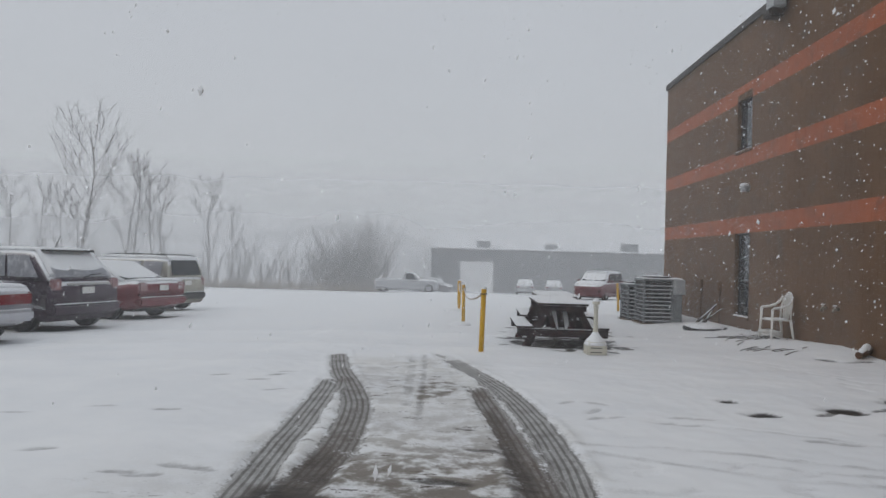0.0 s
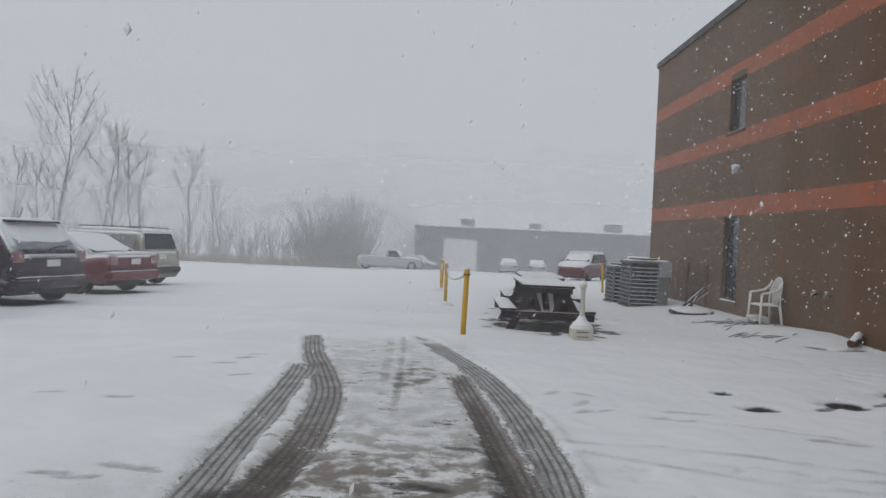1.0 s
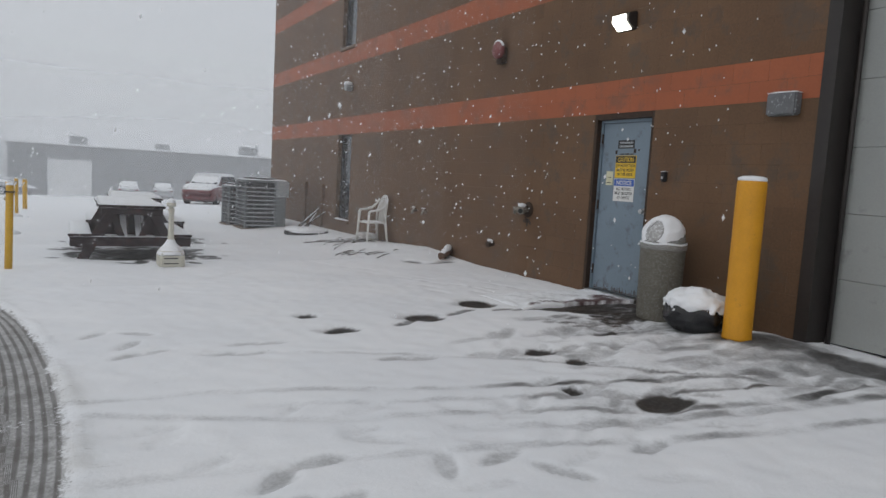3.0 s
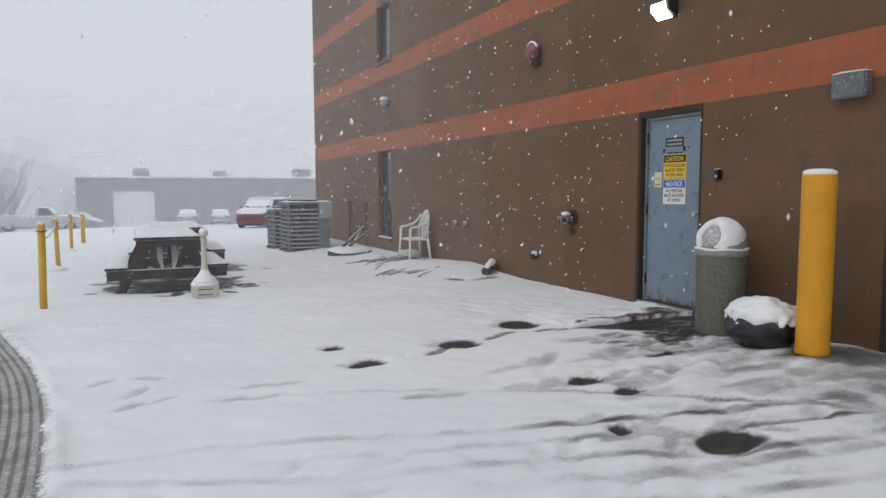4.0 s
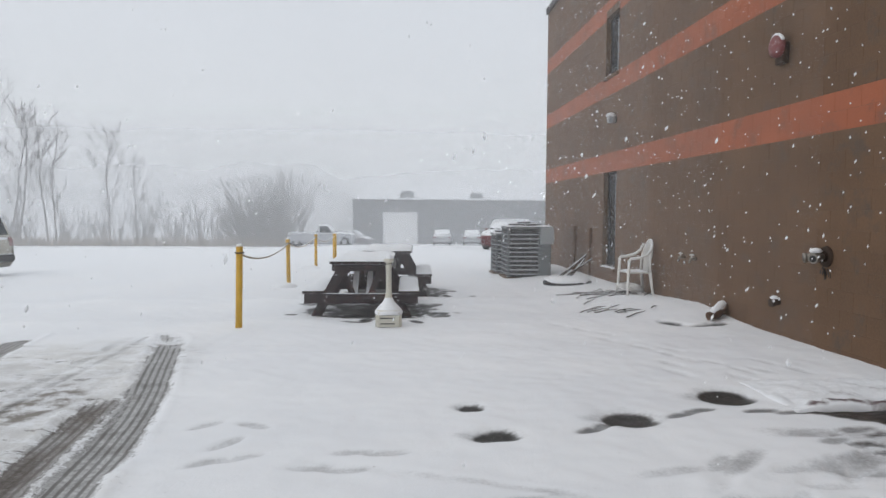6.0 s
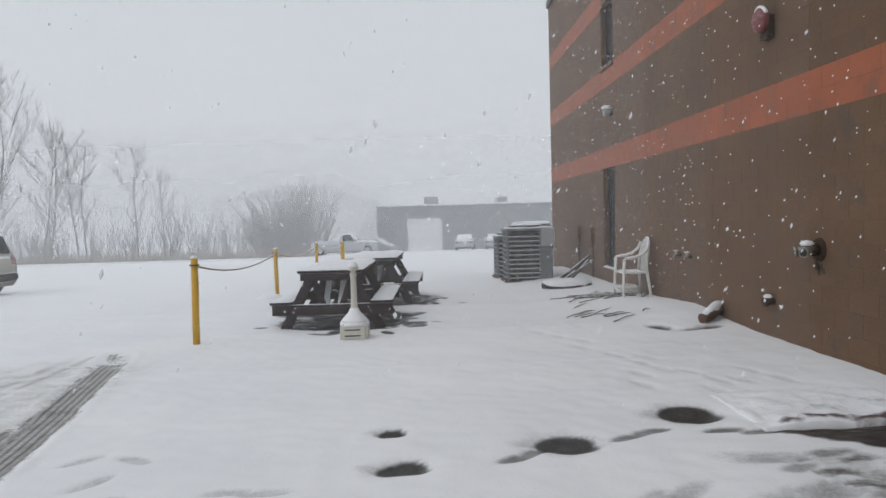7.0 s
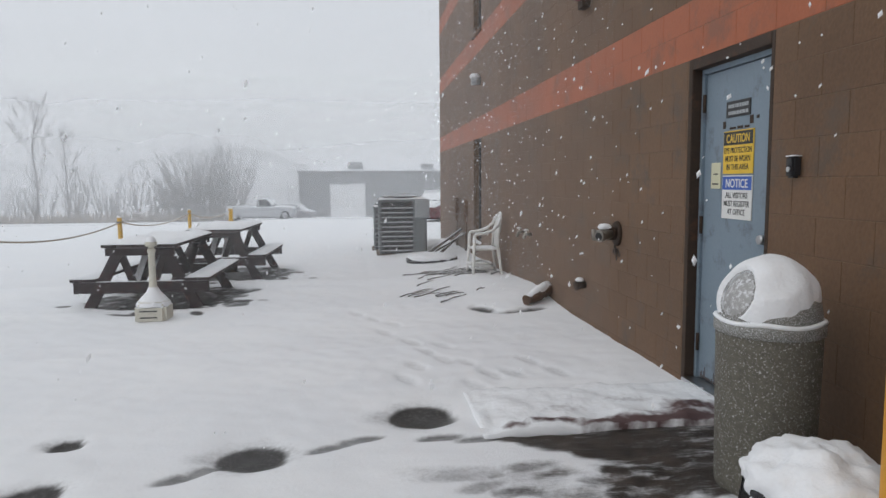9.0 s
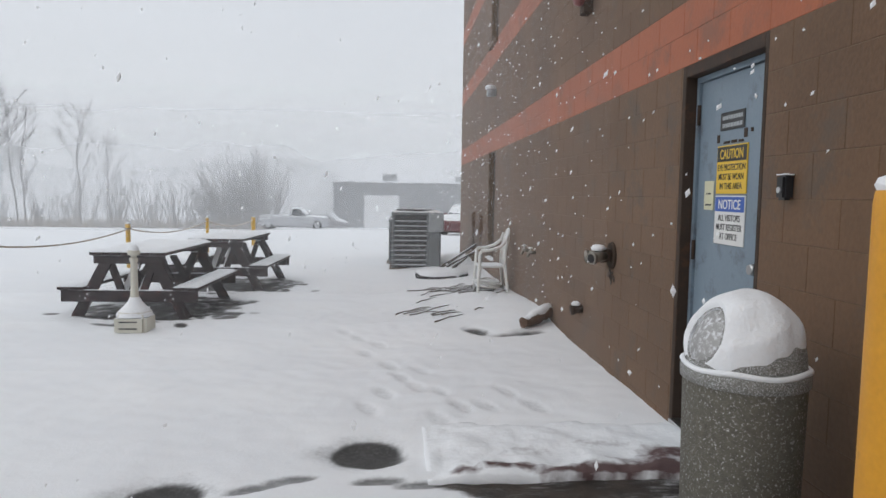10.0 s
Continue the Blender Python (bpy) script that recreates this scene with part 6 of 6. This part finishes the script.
for c in ((-3.3, gx0, 0, 0.4, -0.5, 6.4), (gx1, 44, 0, 0.4, -0.5, 6.4), (gx0, gx1, 0, 0.4, gh, 6.4), (-3.3, -2.9, 0.4, 40, -0.5, 6.4)):
    box(bm, *c)
wall_f = part("wall", bm, FARGREY, far, "grey ribbed metal wall")
xs = [x for x in np.arange(-3.1, 44, 0.9) if not gx0 - 0.3 < x < gx1 + 0.1]
for x in xs:
    one_box("rib", FARGREY, wall_f, x, x + 0.12, -0.06, -0.001, -0.4, 6.3, bev=0)
one_box("roof", SNOW, far, -3.5, 44.2, -0.3, 40, 6.401, 6.65, bev=0.05, label="snow-covered roof edge")
one_box("gutter", TRIM, far, -3.45, 44.1, -0.2, -0.002, 6.2, 6.4, bev=0.02, label="dark gutter line")
for i in range(6):
    z = -0.1 + i * gh / 6
    one_box("roller_door_panel", FARDOOR, far, gx0, gx1, 0.15, 0.22, z, z + gh / 6 - 0.02, bev=0.02, label="white door panel")
for x, y, s in ((4.5, 6, 1.5), (15.5, 10, 1.3), (27.0, 6, 1.7)):
    bm = bmesh.new()
    box(bm, x - s * 0.7, x + s * 0.7, y - s * 0.6, y + s * 0.6, 6.4, 6.65 + s * 0.75)
    u = part("rooftop_unit", bevelled(bm, 0.06, 2), ACM, far, "grey rooftop ventilation unit")
    snow_pad(u, x - s * 0.68, x + s * 0.68, y - s * 0.58, y + s * 0.58, 6.65 + s * 0.75, 0.15, n=6)
bm = bmesh.new()
box(bm, -5.6, -3.2, -3, -1.6, -0.2, 1.5)
tagged(part("dumpster", bevelled(bm, 0.08, 2), FARGREY), "grey steel dumpster beside the far building", "dumpster")
bpy.data.objects["dumpster"].matrix_basis = pose(0, FY - 1, FZ)

# ---------- bare trees and brush ----------
def limb(rows, p, d, length, r, bend, rng, pieces, kind):
    """One limb in bent pieces; gives back the points along it."""
    q, way = p.copy(), [p.copy()]
    for k in range(pieces):
        d = (d + Vector((rng.gauss(0, 0.07), rng.gauss(0, 0.07), bend))).normalized()
        e = q + d * (length / pieces)
        rows.append((q, e, r * (1 - 0.8 * k / pieces), r * (1 - 0.8 * (k + 1) / pieces), kind))
        q = e
        way.append(e.copy())
    return way, d


def spray(rows, way, d, length, r, rng, many, depth):
    """Side shoots along a limb, each with finer shoots of its own."""
    for i in range(many):
        f = 0.25 + 0.75 * (i + rng.random()) / many
        j = min(int(f * (len(way) - 1)), len(way) - 2)
        p = way[j].lerp(way[j + 1], f * (len(way) - 1) - j)
        az = rng.uniform(0, math.tau)
        side = Vector((math.cos(az), math.sin(az), 0.2))
        nd = (d * 0.9 + side * rng.uniform(0.5, 0.85)).normalized()
        l_ = length * rng.uniform(0.5, 1.0) * (1.15 - 0.6 * f)
        w2, d2 = limb(rows, p, nd, l_, r, 0.14, rng, 2 if depth else 1, 0)
        if depth:
            spray(rows, w2, d2, l_ * 0.55, r * 0.6, rng, 4, depth - 1)


def mesh_tree(x, y, rows, label, category, name, group):
    t = thing(name, pose(x, y, gz(x, y) - 0.1), label, category, group)
    for nm, kind, seg in (("trunk", 1, 6), ("crown", 0, 3)):
        verts, faces = [], []
        for u, v, r0, r1, k in rows:
            if k != kind:
                continue
            q = (v - u).to_track_quat("Z", "Y")
            n0 = len(verts)
            for pnt, r in ((u, r0), (v, r1)):
                r = max(r, 0.009)
                verts += [pnt + q @ Vector((r * math.cos(i * math.tau / seg), r * math.sin(i * math.tau / seg), 0)) for i in range(seg)]
            faces += [(n0 + i, n0 + (i + 1) % seg, n0 + seg + (i + 1) % seg, n0 + seg + i) for i in range(seg)]
        me = bpy.data.meshes.new(nm)
        me.from_pydata([tuple(v) for v in verts], [], faces)
        me.materials.append(TWIG)
        new(nm, me).parent = t
    return t


def poplar(x, y, height, seed, label, first=0.22, width=0.27, boughs=22):
    """A tall tree with one leader and long upswept boughs."""
    rng, rows = random.Random(seed), []
    way, d = limb(rows, Vector((0, 0, 0)), Vector((rng.gauss(0, 0.03), rng.gauss(0, 0.03), 1)), height, height * 0.0085, 0.1, rng, 10, 1)
    for i in range(boughs):
        f = first + (0.95 - first) * (i + rng.random()) / boughs
        j = min(int(f * 10), 9)
        p = way[j].lerp(way[j + 1], f * 10 - j)
        az = i * 2.4 + rng.uniform(-0.9, 0.9)
        l_ = height * width * (0.25 + 1.05 * math.sin(math.pi * min(1.0, (1.02 - f) * 0.85 + 0.1))) * rng.uniform(0.65, 1.1)
        w2, d2 = limb(rows, p, Vector((math.cos(az), math.sin(az), rng.uniform(0.75, 1.7))).normalized(), l_, height * 0.0034 * (1.2 - f), 0.1, rng, 4, 1)
        spray(rows, w2, d2, l_ * 0.45, 0.02, rng, 9, 1)
    return mesh_tree(x, y, rows, label, "tree", "bare_tree", "bare trees")


def willow_bush(x, y, height, seed, label, stems=28, fan=0.75, name="bare_bush", group="bare willow bushes", many=8):
    """Many thin stems that fan out from the foot into a rounded, airy crown."""
    rng, rows = random.Random(seed), []
    for i in range(stems):
        az, out = rng.uniform(0, math.tau), fan * math.sqrt(rng.random())
        d = Vector((out * math.cos(az), out * math.sin(az), 1)).normalized()
        l_ = height * (1.0 - 0.22 * (out / fan) ** 2) * rng.uniform(0.6, 1.0)
        w2, d2 = limb(rows, Vector((0.5 * d.x, 0.5 * d.y, 0)), d, l_, height * 0.0038 + 0.014, 0.02, rng, 5, 1)
        spray(rows, w2, d2, l_ * 0.26, 0.019, rng, many, 1)
    return mesh_tree(x, y, rows, label, "bush", name, group)


poplar(-44.6, 81, 19.0, 3, "tall bare tree with upswept branches in the haze", 0.24, 0.34, 22)
for i, (x, y, h) in enumerate(((-41.4, 84, 15.4), (-39.4, 82, 15.8), (-37.6, 85, 14.5), (-35.8, 83, 13.4), (-30.2, 84, 13.4), (-28.6, 88, 10.5), (-49.5, 86, 12.0), (-53, 86, 12.5), (-58, 88, 13.5), (-50, 90, 11.5))):
    poplar(x, y, h, 8 + i, "slim bare tree fading into falling snow", 0.2, 0.24, 18)
for i, (x, y, h) in enumerate(((-14.6, 84, 9.4), (-13.2, 83, 10.6), (-11.9, 84, 11.0), (-10.6, 83.5, 10.6), (-9.4, 85, 9.6), (-16.2, 86, 7.6))):
    willow_bush(x, y, h, 30 + i, "dense rounded bare willow bush in the haze")
rng_b = random.Random(4)
for i in range(58):
    x = -66 + i * 0.96 + rng_b.uniform(-0.5, 0.5)
    willow_bush(x, 85 + rng_b.uniform(0, 8), rng_b.uniform(3.0, 6.2) + 2.2 * (rng_b.random() < 0.25), 60 + i, "leafless thicket shrub along the yard's edge", 9, 0.5, "thicket_shrub", "shrubs of the thicket", 6)

# wooded hill far behind, almost lost in the snowfall
hx, hy = np.meshgrid(np.linspace(-170, 60, 120), np.linspace(150, 230, 24), indexing="ij")
hz = [-8 + (17 * math.exp(-(((a + 26) / 34) ** 2)) + 15 * math.exp(-(((a + 95) / 45) ** 2))) * math.exp(-(((b - 195) / 30) ** 2)) + 1.6 * noise.noise((a * 0.22, b * 0.22, 0)) + 0.9 * noise.noise((a * 0.7, b * 0.7, 4)) for a, b in zip(hx.ravel(), hy.ravel())]
me = bpy.data.meshes.new("wooded_hill")
me.from_pydata(list(zip(hx.ravel().tolist(), hy.ravel().tolist(), hz)), [], [(i * 24 + j, (i + 1) * 24 + j, (i + 1) * 24 + j + 1, i * 24 + j + 1) for i in range(119) for j in range(23)])
me.materials.append(material("leafless_woods", (0.3, 0.3, 0.3), 0.9, vary=0.35, scale=0.25, bump=0.0, fine=1.2))
tagged(new("backdrop", me), "leafless wooded hill fading into falling snow", "hill", kind="structure")

verts, faces = [], []
rng_g = random.Random(7)
for i in range(9000):
    x = rng_g.uniform(-75, -9)
    y = 80 + abs(rng_g.gauss(0, 3.2)) + 1.5 * noise.noise((x * 0.2, 0, 0))
    h = rng_g.uniform(0.5, 1.5)
    a = rng_g.uniform(0, math.pi)
    z, n0 = gz(x, y) - 0.05, len(verts)
    dx, dy, lx, ly = 0.03 * math.cos(a), 0.03 * math.sin(a), rng_g.gauss(0, 0.25), rng_g.gauss(0, 0.25)
    verts += [(x - dx, y - dy, z), (x + dx, y + dy, z), (x + lx, y + ly, z + h)]
    faces.append((n0, n0 + 1, n0 + 2))
me = bpy.data.meshes.new("dry_brush")
me.from_pydata(verts, [], faces)
me.materials.append(REED)
tagged(new("dry_brush", me), "brown dry grass along the edge of the yard", "dry grass", kind="stuff")


# ---------- snow in the air: sheets with painted haze, loose flakes ---
# haze painted as a part-transparent white, thinning out with height
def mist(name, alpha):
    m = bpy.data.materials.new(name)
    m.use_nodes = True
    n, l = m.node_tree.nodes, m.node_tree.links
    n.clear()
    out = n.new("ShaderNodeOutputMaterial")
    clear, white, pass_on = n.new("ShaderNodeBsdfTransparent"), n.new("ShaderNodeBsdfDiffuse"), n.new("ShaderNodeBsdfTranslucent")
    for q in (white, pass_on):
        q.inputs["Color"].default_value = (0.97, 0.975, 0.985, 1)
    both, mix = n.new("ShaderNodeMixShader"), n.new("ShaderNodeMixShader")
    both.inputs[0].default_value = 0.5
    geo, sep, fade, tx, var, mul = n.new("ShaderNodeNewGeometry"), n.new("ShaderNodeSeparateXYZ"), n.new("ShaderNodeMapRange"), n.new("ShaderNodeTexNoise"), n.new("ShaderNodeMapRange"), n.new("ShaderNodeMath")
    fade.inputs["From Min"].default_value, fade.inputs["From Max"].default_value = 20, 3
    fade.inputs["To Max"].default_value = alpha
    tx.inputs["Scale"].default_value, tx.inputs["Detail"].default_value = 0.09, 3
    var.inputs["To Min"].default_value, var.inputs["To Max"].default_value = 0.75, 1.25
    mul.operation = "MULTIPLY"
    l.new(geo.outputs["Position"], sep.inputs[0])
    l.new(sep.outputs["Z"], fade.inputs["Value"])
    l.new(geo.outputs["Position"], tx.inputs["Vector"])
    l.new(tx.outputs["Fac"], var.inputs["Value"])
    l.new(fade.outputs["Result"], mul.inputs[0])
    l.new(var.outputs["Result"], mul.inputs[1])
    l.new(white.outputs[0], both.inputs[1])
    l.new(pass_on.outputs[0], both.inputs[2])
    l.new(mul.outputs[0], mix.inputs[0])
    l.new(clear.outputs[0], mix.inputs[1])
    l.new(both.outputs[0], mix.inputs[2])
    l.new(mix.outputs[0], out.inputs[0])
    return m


# added upright sheets: the near three lighten the wall, the rest fade the distance
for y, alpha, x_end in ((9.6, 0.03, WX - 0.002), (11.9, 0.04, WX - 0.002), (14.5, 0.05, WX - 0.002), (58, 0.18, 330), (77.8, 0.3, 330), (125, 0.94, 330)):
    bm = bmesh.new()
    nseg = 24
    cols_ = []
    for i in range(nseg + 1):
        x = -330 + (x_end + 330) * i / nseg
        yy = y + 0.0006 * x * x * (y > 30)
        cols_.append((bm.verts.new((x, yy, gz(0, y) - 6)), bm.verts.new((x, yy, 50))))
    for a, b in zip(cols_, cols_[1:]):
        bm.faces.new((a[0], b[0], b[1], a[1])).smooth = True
    tagged(part("painted_haze_sheet", bm, mist("painted_snow_haze", alpha)), "see-through white sheet that paints in the snowfall haze", "snowfall", kind="stuff")

rng_f = random.Random(21)
verts, faces = [], []
FLAKE = material("snowflake", (0.9, 0.91, 0.93), 0.8, vary=0.02, bump=0)
count = 0
while count < 4000:
    p = Vector((7.25 - 13 * rng_f.random() ** 2.2, rng_f.uniform(1.5, 19), rng_f.uniform(0.25, 6.5)))
    f = min(max((p.x - 0.5) / 5.1, 0), 1)
    if (p - Vector((0.5 + 5.1 * f, 0.2 + 3.8 * f, 1.4))).length < 2.6:
        continue
    count += 1
    r = rng_f.uniform(0.0035, 0.0085) * (1 + (rng_f.random() < 0.08))
    st = rng_f.uniform(1.0, 2.6)
    lean = Vector((rng_f.gauss(0.25, 0.25), 0, 1)).normalized()
    u = lean.orthogonal().normalized()
    v = lean.cross(u)
    n0 = len(verts)
    verts += [tuple(p + lean * r * st), tuple(p + u * r), tuple(p + v * r), tuple(p - u * r * 0.9), tuple(p - v * r * 1.1), tuple(p - lean * r * st)]
    faces += [(n0, n0 + 1 + k, n0 + 1 + (k + 1) % 4) for k in range(4)] + [(n0 + 5, n0 + 1 + (k + 1) % 4, n0 + 1 + k) for k in range(4)]
me = bpy.data.meshes.new("snowflakes")
me.from_pydata(verts, [], faces)
me.materials.append(FLAKE)
tagged(new("snowflakes", me), "large white snowflakes falling through the air", "snowfall", kind="stuff")

# ---------- blocks of the wall ----------
def block_mesh(name, y0, y1, z0, z1, mat):
    j, d = 0.001, 0.0022
    me = bpy.data.meshes.new(name)
    back = [(d, y0 + j, z0 + j), (d, y1 - j, z0 + j), (d, y1 - j, z1 - j), (d, y0 + j, z1 - j)]
    e = j + 0.003
    front = [(0, y0 + e, z0 + e), (0, y1 - e, z0 + e), (0, y1 - e, z1 - e), (0, y0 + e, z1 - e)]
    me.from_pydata(back + front, [], [(4, 7, 6, 5), (0, 4, 5, 1), (1, 5, 6, 2), (2, 6, 7, 3), (3, 7, 4, 0)])
    me.materials.append(mat)
    return me


shared = {k: block_mesh("block", -0.2, 0.2, 0, 0.2, k) for k in (BLOCK, ORANGE)}
rest = {BLOCK: ([], []), ORANGE: ([], [])}
made_n = 0
row = 0
while 0.04 + 0.2 * row < ROOF - 0.05:
    z0 = 0.04 + 0.2 * (row - 2)
    z1 = min(z0 + 0.2, ROOF - 0.01)
    row += 1
    if z1 - z0 < 0.05:
        continue
    mat = ORANGE if any(a - 0.02 <= (z0 + z1) / 2 <= b for a, b in STRIPES) else BLOCK
    y = WALL_S + (0.2 if row % 2 else 0.0)
    cells = []
    while y < WALL_N:
        a, b = max(y, WALL_S), min(y + 0.4, WALL_N)
        y += 0.4
        spans = [(a, b)]
        for h in OPEN.values():
            if h[2] < z1 - 0.02 and h[3] > z0 + 0.02:
                spans = [s for p0, p1 in spans for s in ((p0, min(p1, h[0])), (max(p0, h[1]), p1)) if s[1] - s[0] > 0.03]
        cells += spans
    for a, b in cells:
        if 5.3 < a < 11.2 and z1 < 4.1 and made_n < 300 and b > 5.3:
            me = shared[mat] if b - a > 0.395 and z1 - z0 > 0.19 else block_mesh("block", a - (a + b) / 2, b - (a + b) / 2, 0, z1 - z0, mat)
            o = new("block", me)
            o.parent = wall_w
            o.location = (WX, (a + b) / 2, z0)
            made_n += 1
        else:
            V, F = rest[mat]
            j, d, e, n0 = 0.001, 0.0022, 0.004, len(V)
            V += [(WX + d, a + j, z0 + j), (WX + d, b - j, z0 + j), (WX + d, b - j, z1 - j), (WX + d, a + j, z1 - j)]
            V += [(WX, a + e, z0 + e), (WX, b - e, z0 + e), (WX, b - e, z1 - e), (WX, a + e, z1 - e)]
            F += [tuple(n0 + q for q in f) for f in ((4, 7, 6, 5), (0, 4, 5, 1), (1, 5, 6, 2), (2, 6, 7, 3), (3, 7, 4, 0))]
for mat, (V, F) in rest.items():
    me = bpy.data.meshes.new("blockwork")
    me.from_pydata(V, [], F)
    me.materials.append(mat)
    o = new("blockwork", me)
    o.parent = wall_w
    tagged(o, "painted concrete blocks in courses", kind="stuff")
